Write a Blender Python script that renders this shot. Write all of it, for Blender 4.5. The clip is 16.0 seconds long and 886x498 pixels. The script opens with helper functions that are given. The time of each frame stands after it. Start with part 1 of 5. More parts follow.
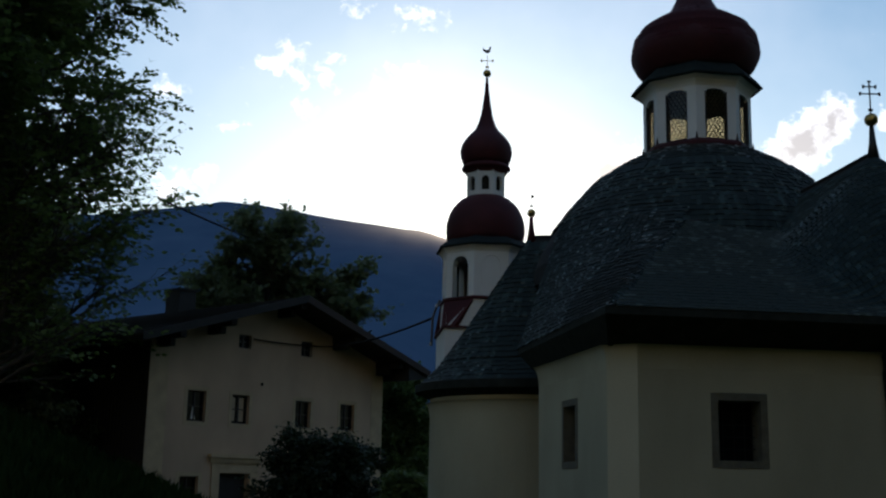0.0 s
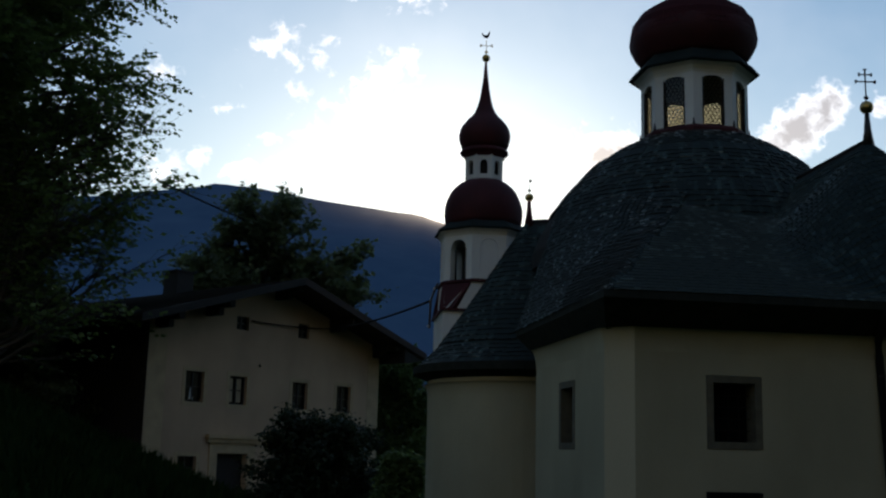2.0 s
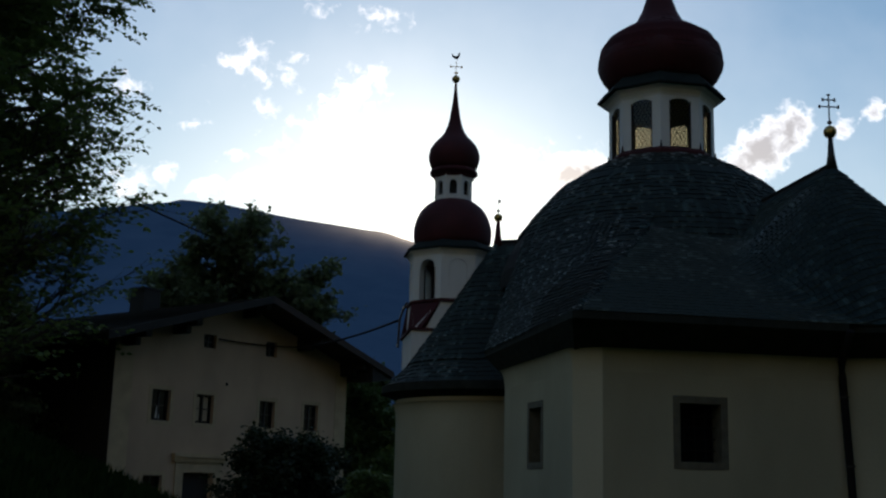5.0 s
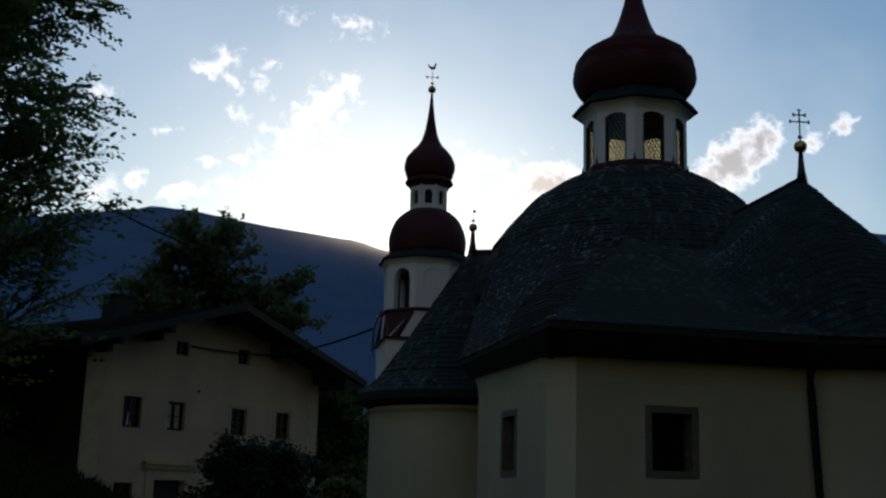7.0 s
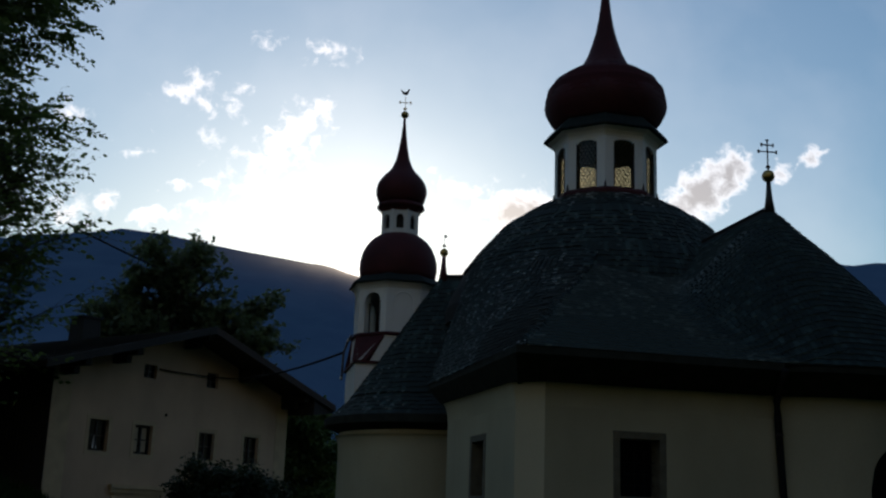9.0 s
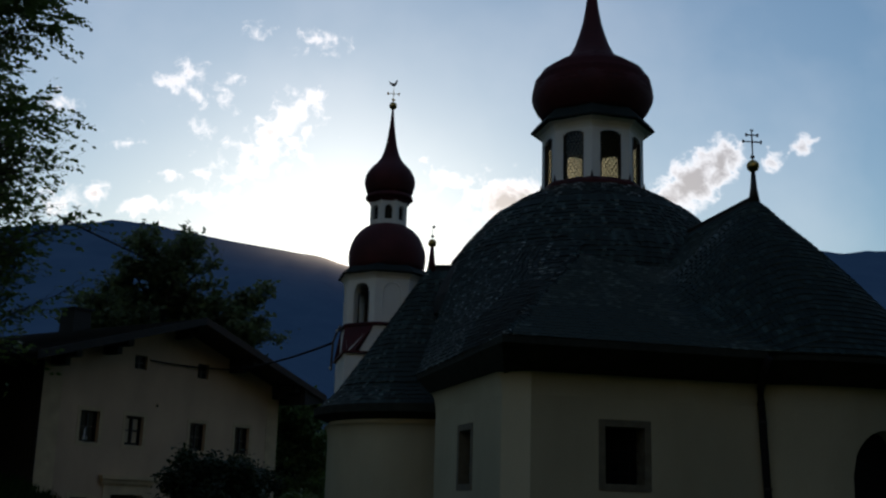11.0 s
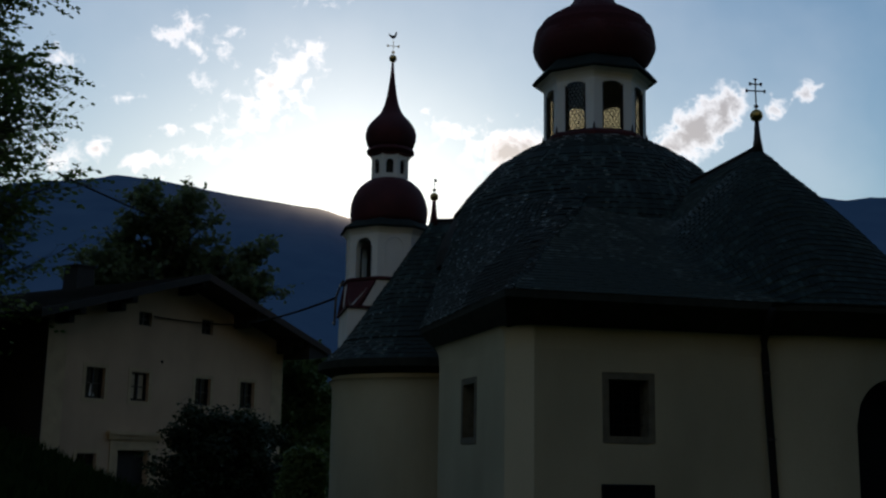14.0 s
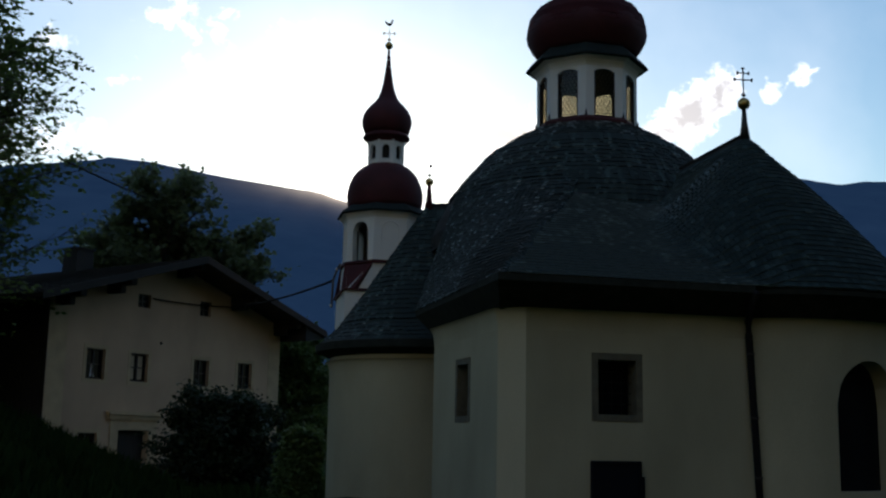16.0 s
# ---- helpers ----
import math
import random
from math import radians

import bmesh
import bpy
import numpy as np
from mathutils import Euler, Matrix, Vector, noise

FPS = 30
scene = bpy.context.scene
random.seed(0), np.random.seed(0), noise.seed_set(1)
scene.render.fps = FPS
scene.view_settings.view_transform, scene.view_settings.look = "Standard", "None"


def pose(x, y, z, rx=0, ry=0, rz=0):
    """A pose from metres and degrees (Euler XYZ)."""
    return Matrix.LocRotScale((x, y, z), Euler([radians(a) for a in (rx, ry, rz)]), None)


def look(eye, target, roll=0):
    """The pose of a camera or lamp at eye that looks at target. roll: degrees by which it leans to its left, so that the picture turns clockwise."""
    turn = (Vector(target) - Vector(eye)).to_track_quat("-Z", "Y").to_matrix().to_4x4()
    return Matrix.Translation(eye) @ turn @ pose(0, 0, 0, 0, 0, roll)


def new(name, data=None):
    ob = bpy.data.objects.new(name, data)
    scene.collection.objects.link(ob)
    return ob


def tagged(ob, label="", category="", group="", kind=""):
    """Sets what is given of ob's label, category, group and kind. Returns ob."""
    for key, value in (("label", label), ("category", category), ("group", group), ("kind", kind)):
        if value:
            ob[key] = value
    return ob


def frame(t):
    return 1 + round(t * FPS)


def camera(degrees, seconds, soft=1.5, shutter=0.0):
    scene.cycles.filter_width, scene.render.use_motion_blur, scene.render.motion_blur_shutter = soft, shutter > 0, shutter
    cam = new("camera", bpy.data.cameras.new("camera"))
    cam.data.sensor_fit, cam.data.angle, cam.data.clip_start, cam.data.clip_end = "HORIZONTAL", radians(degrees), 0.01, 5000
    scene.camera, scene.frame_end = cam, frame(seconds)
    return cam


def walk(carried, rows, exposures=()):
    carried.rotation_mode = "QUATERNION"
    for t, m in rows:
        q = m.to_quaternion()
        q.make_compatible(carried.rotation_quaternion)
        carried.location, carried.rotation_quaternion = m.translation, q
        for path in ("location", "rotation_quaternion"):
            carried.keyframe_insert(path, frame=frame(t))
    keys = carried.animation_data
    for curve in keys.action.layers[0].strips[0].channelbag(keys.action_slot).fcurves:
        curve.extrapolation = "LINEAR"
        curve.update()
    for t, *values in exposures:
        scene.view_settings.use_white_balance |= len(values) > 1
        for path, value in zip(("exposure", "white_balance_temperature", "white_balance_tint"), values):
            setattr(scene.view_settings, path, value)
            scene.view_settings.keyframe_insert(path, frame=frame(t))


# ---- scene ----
# The camera and its walk: t, x, y, z, yaw, pitch, roll.
cam = camera(43.0, 16.0, soft=2.3)
PATH = (
    (0.0, 0.000, 0.000, 1.600, -0.90, 11.56, -1.07),
    (0.5, -0.056, -0.090, 1.575, -1.09, 11.39, -1.23),
    (1.0, -0.102, -0.173, 1.555, -1.22, 11.19, -1.35),
    (1.5, -0.124, -0.227, 1.543, -1.26, 10.94, -1.35),
    (2.0, -0.139, -0.286, 1.529, -1.29, 10.74, -1.37),
    (2.5, -0.131, -0.363, 1.515, -1.40, 10.60, -1.39),
    (3.0, -0.127, -0.416, 1.512, -1.58, 10.63, -1.37),
    (3.5, -0.137, -0.399, 1.541, -1.84, 10.83, -1.33),
    (4.0, -0.148, -0.376, 1.559, -2.20, 11.12, -1.33),
    (6.5, -0.280, -0.552, 1.529, -4.14, 12.17, -1.52),
    (7.0, -0.297, -0.598, 1.517, -4.51, 12.19, -1.60),
    (7.5, -0.316, -0.619, 1.502, -4.92, 12.23, -1.70),
    (8.0, -0.314, -0.625, 1.490, -5.28, 12.34, -1.81),
    (8.5, -0.310, -0.622, 1.475, -5.68, 12.80, -1.91),
    (9.0, -0.295, -0.653, 1.462, -6.09, 13.58, -1.92),
    (9.2, -0.287, -0.668, 1.458, -6.26, 13.94, -1.89),
    (11.5, -0.167, -0.853, 1.446, -6.39, 12.52, -1.54),
    (12.0, -0.122, -0.803, 1.490, -6.23, 11.88, -1.34),
    (12.5, -0.077, -0.716, 1.546, -6.10, 11.34, -1.15),
    (13.0, -0.059, -0.656, 1.578, -6.05, 10.96, -1.05),
    (13.5, -0.095, -0.675, 1.557, -6.05, 10.76, -0.98),
    (14.0, -0.174, -0.750, 1.530, -6.14, 10.59, -0.97),
    (14.5, -0.213, -0.911, 1.500, -6.23, 10.33, -0.94),
    (15.0, -0.230, -1.102, 1.467, -6.30, 10.08, -0.97),
    (15.5, -0.240, -1.286, 1.432, -6.37, 9.85, -1.01),
    (16.0, -0.256, -1.448, 1.424, -6.43, 9.74, -1.04),
)
EXPOSURES = tuple((t, e, 5700, 8.0) for t, e in ((0.0, 0.62), (2.0, 0.38), (4.0, 0.40), (7.0, 0.16), (9.0, 0.17), (11.5, 0.05), (12.5, 0.02), (14.0, 0.05), (15.0, 0.22), (16.0, 0.70)))
walk(cam, [(t, pose(x, y, z, 90 + p, r, w)) for t, x, y, z, w, p, r in PATH], EXPOSURES)

# ---- world and sun ----
SUN_EL, SUN_AZ = 11.4, 0.9


def cloud_world():
    w = bpy.data.worlds.new("evening_sky")
    scene.world = w
    w.use_nodes = True
    nt = w.node_tree
    nt.nodes.clear()
    N, L = nt.nodes.new, nt.links.new

    def math_node(op, a, b=None, c=None, clamp=False):
        m = N("ShaderNodeMath")
        m.operation, m.use_clamp = op, clamp
        for i, v in enumerate((a, b, c)):
            if v is None:
                continue
            if isinstance(v, (int, float)):
                m.inputs[i].default_value = v
            else:
                L(v, m.inputs[i])
        return m.outputs[0]

    out = N("ShaderNodeOutputWorld")
    bg = N("ShaderNodeBackground")
    sky = N("ShaderNodeTexSky")
    sky.sky_type = "NISHITA"
    sky.sun_disc = False
    sky.sun_elevation, sky.sun_rotation = radians(SUN_EL), radians(SUN_AZ)
    sky.altitude, sky.air_density, sky.dust_density, sky.ozone_density = 700, 1.5, 1.0, 3.2
    co = N("ShaderNodeTexCoord")
    sep = N("ShaderNodeSeparateXYZ")
    L(co.outputs["Generated"], sep.inputs[0])
    fwd = math_node("MAXIMUM", sep.outputs[1], 0.02)
    px = math_node("DIVIDE", sep.outputs[0], fwd)
    pz = math_node("DIVIDE", sep.outputs[2], fwd)
    comb = N("ShaderNodeCombineXYZ")
    L(px, comb.inputs[0]), L(pz, comb.inputs[1])
    # heaps of cloud: centre across, centre up, half width, half height, lean, density
    heaps = CLOUDS
    total = None
    for cx, cz, sx, sz, lean, dens in heaps:
        mp = N("ShaderNodeMapping")
        mp.vector_type = "TEXTURE"
        mp.inputs["Location"].default_value = (cx, cz, 0)
        mp.inputs["Rotation"].default_value = (0, 0, radians(lean))
        mp.inputs["Scale"].default_value = (sx, sz, 1)
        L(comb.outputs[0], mp.inputs["Vector"])
        ln = N("ShaderNodeVectorMath")
        ln.operation = "LENGTH"
        L(mp.outputs[0], ln.inputs[0])
        v = math_node("MULTIPLY_ADD", ln.outputs["Value"], -dens, dens)
        v = math_node("MAXIMUM", v, -1.3)
        total = v if total is None else math_node("MAXIMUM", total, v)
    nz = N("ShaderNodeTexNoise")
    nz.inputs["Scale"].default_value = 60.0
    nz.inputs["Detail"].default_value = 9.0
    nz.inputs["Roughness"].default_value = 0.62
    nz.inputs["Distortion"].default_value = 0.35
    L(comb.outputs[0], nz.inputs["Vector"])
    n1 = math_node("MULTIPLY_ADD", nz.outputs["Fac"], 7.6, -4.05)
    dens = math_node("ADD", total, n1)
    ramp = N("ShaderNodeMapRange")
    ramp.interpolation_type = "SMOOTHSTEP"
    ramp.inputs["From Min"].default_value = -0.35
    ramp.inputs["From Max"].default_value = 1.8
    L(dens, ramp.inputs["Value"])
    # thin high veil
    nv = N("ShaderNodeTexNoise")
    nv.inputs["Scale"].default_value = 5.0
    nv.inputs["Detail"].default_value = 5.0
    L(comb.outputs[0], nv.inputs["Vector"])
    veil = N("ShaderNodeMapRange")
    veil.inputs["From Min"].default_value = 0.42
    veil.inputs["From Max"].default_value = 0.85
    veil.inputs["To Max"].default_value = 0.24
    L(nv.outputs["Fac"], veil.inputs["Value"])
    fac = math_node("MAXIMUM", ramp.outputs[0], veil.outputs[0])
    # clouds: sunlit vapour, brighter where it is thin, dull in its thick heart
    thick = N("ShaderNodeMapRange")
    thick.inputs["From Min"].default_value = 1.3
    thick.inputs["From Max"].default_value = 3.3
    L(dens, thick.inputs["Value"])
    col = N("ShaderNodeMix")
    col.data_type = "RGBA"
    col.inputs["A"].default_value = CLOUD_RIM
    col.inputs["B"].default_value = CLOUD_HEART
    L(thick.outputs[0], col.inputs["Factor"])
    lum = N("ShaderNodeMix")
    lum.data_type, lum.blend_type = "RGBA", "ADD"
    lum.inputs["Factor"].default_value = 1.0
    half = N("ShaderNodeMix")
    half.data_type, half.blend_type = "RGBA", "MULTIPLY"
    half.inputs["Factor"].default_value = 1.0
    half.inputs["B"].default_value = (0.64, 0.58, 0.55, 1)
    L(sky.outputs[0], half.inputs["A"])
    L(col.outputs["Result"], lum.inputs["A"])
    L(half.outputs["Result"], lum.inputs["B"])
    mix = N("ShaderNodeMix")
    mix.data_type = "RGBA"
    L(fac, mix.inputs["Factor"])
    L(sky.outputs[0], mix.inputs["A"])
    L(lum.outputs["Result"], mix.inputs["B"])
    # bright veil of thin cloud round the sun
    se, sa = radians(SUN_EL), radians(SUN_AZ)
    dot = N("ShaderNodeVectorMath")
    dot.operation = "DOT_PRODUCT"
    L(co.outputs["Generated"], dot.inputs[0])
    dot.inputs[1].default_value = (math.sin(sa) * math.cos(se), math.cos(sa) * math.cos(se), math.sin(se))
    ang = math_node("ARCCOSINE", math_node("MINIMUM", dot.outputs["Value"], 0.99999))
    near = math_node("EXPONENT", math_node("MULTIPLY", ang, -1 / radians(3.2)))
    wide = math_node("EXPONENT", math_node("MULTIPLY", ang, -1 / radians(9.0)))
    glow = math_node("MULTIPLY_ADD", near, 6.5, math_node("MULTIPLY", wide, 0.95))
    # a thick heap stands before the veil and dims it
    glow = math_node("MULTIPLY", glow, math_node("MULTIPLY_ADD", thick.outputs[0], -0.8, 1.0))
    rise = N("ShaderNodeMix")
    rise.data_type, rise.blend_type = "RGBA", "MULTIPLY"
    rise.inputs["Factor"].default_value = 1.0
    rise.inputs["A"].default_value = (1.0, 0.97, 0.93, 1)
    L(glow, rise.inputs["B"])
    sky_all = N("ShaderNodeMix")
    sky_all.data_type, sky_all.blend_type = "RGBA", "ADD"
    sky_all.inputs["Factor"].default_value = 1.0
    L(mix.outputs["Result"], sky_all.inputs["A"])
    L(rise.outputs["Result"], sky_all.inputs["B"])
    L(sky_all.outputs["Result"], bg.inputs["Color"])
    bg.inputs["Strength"].default_value = SKY_STRENGTH
    L(bg.outputs[0], out.inputs[0])


SKY_STRENGTH = 0.088
CLOUD_RIM = (8.8, 7.5, 6.5, 1)
CLOUD_HEART = (3.3, 2.2, 1.5, 1)
CLOUDS = (
    (-0.143, 0.383, 0.026, 0.016, 20, 1.7),
    (-0.128, 0.366, 0.016, 0.011, -30, 1.6),
    (-0.119, 0.337, 0.010, 0.013, 70, 1.3),
    (-0.092, 0.386, 0.013, 0.007, 14, 1.5),
    (-0.103, 0.366, 0.017, 0.009, -50, 1.6),
    (-0.046, 0.343, 0.046, 0.026, 48, 2.1),
    (-0.024, 0.368, 0.020, 0.016, 62, 2.0),
    (-0.064, 0.312, 0.050, 0.024, 20, 1.5),
    (-0.165, 0.257, 0.022, 0.016, 10, 1.8),
    (-0.095, 0.272, 0.046, 0.015, 12, 1.4),
    (-0.135, 0.290, 0.020, 0.006, 10, 1.2),
    (-0.185, 0.316, 0.014, 0.005, 5, 1.1),
    (0.166, 0.283, 0.046, 0.027, 14, 4.0),
    (0.182, 0.293, 0.022, 0.013, 10, 2.4),
    (0.112, 0.298, 0.030, 0.013, 18, 1.5),
    (0.086, 0.318, 0.008, 0.004, 18, 1.3),
    (0.345, 0.311, 0.070, 0.029, 38, 4.4),
    (0.370, 0.331, 0.038, 0.025, 50, 4.0),
    (0.424, 0.337, 0.018, 0.012, 40, 2.1),
    (0.454, 0.353, 0.022, 0.012, 34, 2.1),
    (-0.016, 0.428, 0.028, 0.011, 5, 1.5),
    (-0.076, 0.433, 0.014, 0.010, 10, 1.3),
    (-0.247, 0.352, 0.018, 0.013, -3, 1.7),
    (-0.208, 0.268, 0.014, 0.011, 20, 1.6),
    (-0.236, 0.258, 0.024, 0.016, 10, 1.6),
)
cloud_world()
sun_data = bpy.data.lights.new("sun", "SUN")
sun_data.energy, sun_data.angle, sun_data.color = 4.5, radians(0.5), (1.0, 0.9, 0.75)
sun = new("sun", sun_data)
sun.matrix_world = look((0, 0, 0), (-math.sin(radians(SUN_AZ)) * math.cos(radians(SUN_EL)), -math.cos(radians(SUN_AZ)) * math.cos(radians(SUN_EL)), -math.sin(radians(SUN_EL))))


# ---- materials ----
def material(name, base, second=None, rough=0.8, scale=4.0, fine=60.0, bump=0.2, metal=0.0, vary=0.0, streak=0.0, island=0.0, spec=0.5, flecks=0.0):
    """A surface of two mixed colours: broad stains, fine grain, relief; streak stretches the stains upright."""
    m = bpy.data.materials.new(name)
    m.use_nodes = True
    nt = m.node_tree
    N, L = nt.nodes.new, nt.links.new
    bsdf = nt.nodes["Principled BSDF"]
    second = second or tuple(c * 0.7 for c in base)
    co = N("ShaderNodeTexCoord")
    mp = N("ShaderNodeMapping")
    mp.inputs["Scale"].default_value = (1, 1, 1 - 0.85 * streak)
    L(co.outputs["Object"], mp.inputs["Vector"])
    big = N("ShaderNodeTexNoise")
    big.inputs["Scale"].default_value, big.inputs["Detail"].default_value = scale, 6
    L(mp.outputs[0], big.inputs["Vector"])
    small = N("ShaderNodeTexNoise")
    small.inputs["Scale"].default_value, small.inputs["Detail"].default_value = fine, 4
    L(co.outputs["Object"], small.inputs["Vector"])
    add = N("ShaderNodeMath")
    add.operation = "MULTIPLY_ADD"
    L(small.outputs["Fac"], add.inputs[0])
    add.inputs[1].default_value = 0.35
    L(big.outputs["Fac"], add.inputs[2])
    rng = N("ShaderNodeMapRange")
    rng.inputs["From Min"].default_value, rng.inputs["From Max"].default_value = 0.45, 0.9
    L(add.outputs[0], rng.inputs["Value"])
    mix = N("ShaderNodeMix")
    mix.data_type = "RGBA"
    mix.inputs["A"].default_value = (*base, 1)
    mix.inputs["B"].default_value = (*second, 1)
    L(rng.outputs[0], mix.inputs["Factor"])
    colour = mix.outputs["Result"]
    if vary or island:
        hsv = N("ShaderNodeHueSaturation")
        if island:
            src = N("ShaderNodeNewGeometry").outputs["Random Per Island"]
            amount = island
        else:
            src = N("ShaderNodeObjectInfo").outputs["Random"]
            amount = vary
        # flecks: a few pieces made much paler, as glints put into the colour
        r2 = N("ShaderNodeMapRange")
        r2.inputs["To Min"].default_value, r2.inputs["To Max"].default_value = 1 - amount, 1 + (flecks or amount)
        pw = N("ShaderNodeMath")
        pw.operation = "POWER"
        pw.inputs[1].default_value = 5.0 if flecks else 1.0
        L(src, pw.inputs[0])
        L(pw.outputs[0], r2.inputs["Value"])
        L(r2.outputs[0], hsv.inputs["Value"])
        L(colour, hsv.inputs["Color"])
        colour = hsv.outputs["Color"]
    L(colour, bsdf.inputs["Base Color"])
    bsdf.inputs["Roughness"].default_value = rough
    bsdf.inputs["Metallic"].default_value = metal
    bsdf.inputs["Specular IOR Level"].default_value = spec
    if bump:
        bp = N("ShaderNodeBump")
        bp.inputs["Strength"].default_value = bump
        bp.inputs["Distance"].default_value = 0.02
        L(add.outputs[0], bp.inputs["Height"])
        L(bp.outputs[0], bsdf.inputs["Normal"])
    return m


def leaf_material(name, a, b, trans=0.35):
    m = material(name, a, b, rough=0.6, scale=0.8, fine=9, bump=0.0, island=0.45, spec=0.3)
    nt = m.node_tree
    bsdf = nt.nodes["Principled BSDF"]
    tr = nt.nodes.new("ShaderNodeBsdfTranslucent")
    tr.inputs["Color"].default_value = (b[0] * 1.7, b[1] * 1.8, b[2] * 1.5, 1)
    ms = nt.nodes.new("ShaderNodeMixShader")
    ms.inputs[0].default_value = trans
    nt.links.new(bsdf.outputs[0], ms.inputs[1])
    nt.links.new(tr.outputs[0], ms.inputs[2])
    nt.links.new(ms.outputs[0], nt.nodes["Material Output"].inputs[0])
    return m


def glass_material(name, tint=(0.006, 0.007, 0.008)):
    m = bpy.data.materials.new(name)
    m.use_nodes = True
    b = m.node_tree.nodes["Principled BSDF"]
    b.inputs["Base Color"].default_value = (*tint, 1)
    b.inputs["Roughness"].default_value = 0.15
    b.inputs["Specular IOR Level"].default_value = 0.07
    return m


def clear_glass(name, colour):
    m = bpy.data.materials.new(name)
    m.use_nodes = True
    nt = m.node_tree
    nt.nodes.clear()
    N, L = nt.nodes.new, nt.links.new
    out, gl, tr, ms = N("ShaderNodeOutputMaterial"), N("ShaderNodeBsdfGlossy"), N("ShaderNodeBsdfTransparent"), N("ShaderNodeMixShader")
    gl.inputs["Roughness"].default_value = 0.1
    tr.inputs["Color"].default_value = (*colour, 1)
    ms.inputs[0].default_value = 0.035
    df, m2 = N("ShaderNodeBsdfTranslucent"), N("ShaderNodeMixShader")
    df.inputs["Color"].default_value = (0.6, 0.44, 0.28, 1)
    m2.inputs[0].default_value = 0.012
    L(tr.outputs[0], m2.inputs[1]), L(df.outputs[0], m2.inputs[2])
    L(m2.outputs[0], ms.inputs[1]), L(gl.outputs[0], ms.inputs[2]), L(ms.outputs[0], out.inputs[0])
    return m


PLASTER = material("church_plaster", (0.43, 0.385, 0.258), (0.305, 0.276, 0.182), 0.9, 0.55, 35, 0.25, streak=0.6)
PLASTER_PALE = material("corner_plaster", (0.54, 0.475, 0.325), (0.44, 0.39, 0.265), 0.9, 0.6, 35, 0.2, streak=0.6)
WHITEWASH = material("tower_whitewash", (0.80, 0.79, 0.76), (0.68, 0.67, 0.64), 0.9, 1.2, 40, 0.2, streak=0.5)
HOUSE_WALL = material("house_plaster", (0.53, 0.38, 0.25), (0.37, 0.265, 0.18), 0.9, 0.5, 30, 0.2, streak=0.4)
OCHRE = material("ochre_trim", (0.50, 0.38, 0.23), (0.38, 0.29, 0.18), 0.9, 2, 40, 0.2)
STONE = material("window_stone", (0.155, 0.138, 0.094), (0.09, 0.08, 0.056), 0.9, 5, 60, 0.5)
RED = material("red_painted_roof", (0.072, 0.013, 0.016), (0.042, 0.009, 0.011), 0.72, 1.5, 25, 0.35, spec=0.3)
RED_SHINGLE = material("red_painted_shingle", (0.072, 0.013, 0.016), (0.042, 0.009, 0.011), 0.8, 2.0, 40, 0.3, island=0.35, spec=0.2)
SHINGLE_OLD = material("weathered_shingle", (0.037, 0.056, 0.054), (0.019, 0.031, 0.030), 0.8, 2.2, 40, 0.4, island=0.4, spec=0.22, flecks=0.9)
SHINGLE_NEW = material("slate_grey_shingle", (0.036, 0.054, 0.054), (0.018, 0.029, 0.030), 0.85, 3, 40, 0.3, island=0.3, spec=0.06, flecks=0.45)
SHINGLE_ONE = material("single_shingle", (0.036, 0.054, 0.054), (0.018, 0.029, 0.030), 0.85, 3, 40, 0.3, vary=0.3, spec=0.06, flecks=0.45)
# pale shingle ends paint in the light that the lower edges catch
BUTT_OLD = material("weathered_shingle_glint", (0.26, 0.29, 0.32), (0.06, 0.066, 0.07), 0.8, 1.4, 40, 0.2, island=0.8, flecks=2.6)
BUTT_NEW = material("shingle_end_glint", (0.17, 0.23, 0.26), (0.10, 0.14, 0.16), 0.8, 1.4, 40, 0.2, island=0.35, flecks=0.4)
UNDERLAY = material("roof_boarding", (0.018, 0.018, 0.017), (0.012, 0.012, 0.011), 0.9, 3, 30, 0.2)
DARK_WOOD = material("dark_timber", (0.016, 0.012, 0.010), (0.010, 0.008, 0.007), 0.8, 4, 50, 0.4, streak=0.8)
# dark tone takes in the shade under the eaves
EAVE_WOOD = material("shaded_eave_boards", (0.034, 0.038, 0.032), (0.018, 0.020, 0.017), 0.9, 4, 50, 0.4, spec=0.1)
BROWN_WOOD = material("brown_timber", (0.042, 0.024, 0.017), (0.026, 0.015, 0.011), 0.8, 3, 50, 0.4)
WINDOW_PAINT = material("white_window_paint", (0.6, 0.56, 0.5), (0.5, 0.46, 0.4), 0.6, 3, 40, 0.1)
DARK_PAINT = material("dark_window_paint", (0.03, 0.02, 0.015), (0.02, 0.014, 0.011), 0.6, 3, 40, 0.1)
METAL = material("dark_sheet_metal", (0.05, 0.045, 0.042), (0.035, 0.03, 0.03), 0.45, 3, 30, 0.1, metal=0.6)
CORNICE = material("weathered_cornice_boards", (0.022, 0.030, 0.028), (0.013, 0.018, 0.018), 0.85, 4, 50, 0.4, spec=0.15)
GOLD = material("gilded_copper", (0.55, 0.38, 0.12), (0.35, 0.25, 0.09), 0.35, 6, 40, 0.1, metal=1.0)
IRON = material("wrought_iron", (0.014, 0.013, 0.012), (0.010, 0.009, 0.009), 0.8, 6, 60, 0.1, spec=0.15)
RUBBER = material("black_cable", (0.012, 0.012, 0.012), (0.008, 0.008, 0.008), 0.9, 6, 60, 0.0, spec=0.1)
GLASS_DARK = glass_material("window_glass")
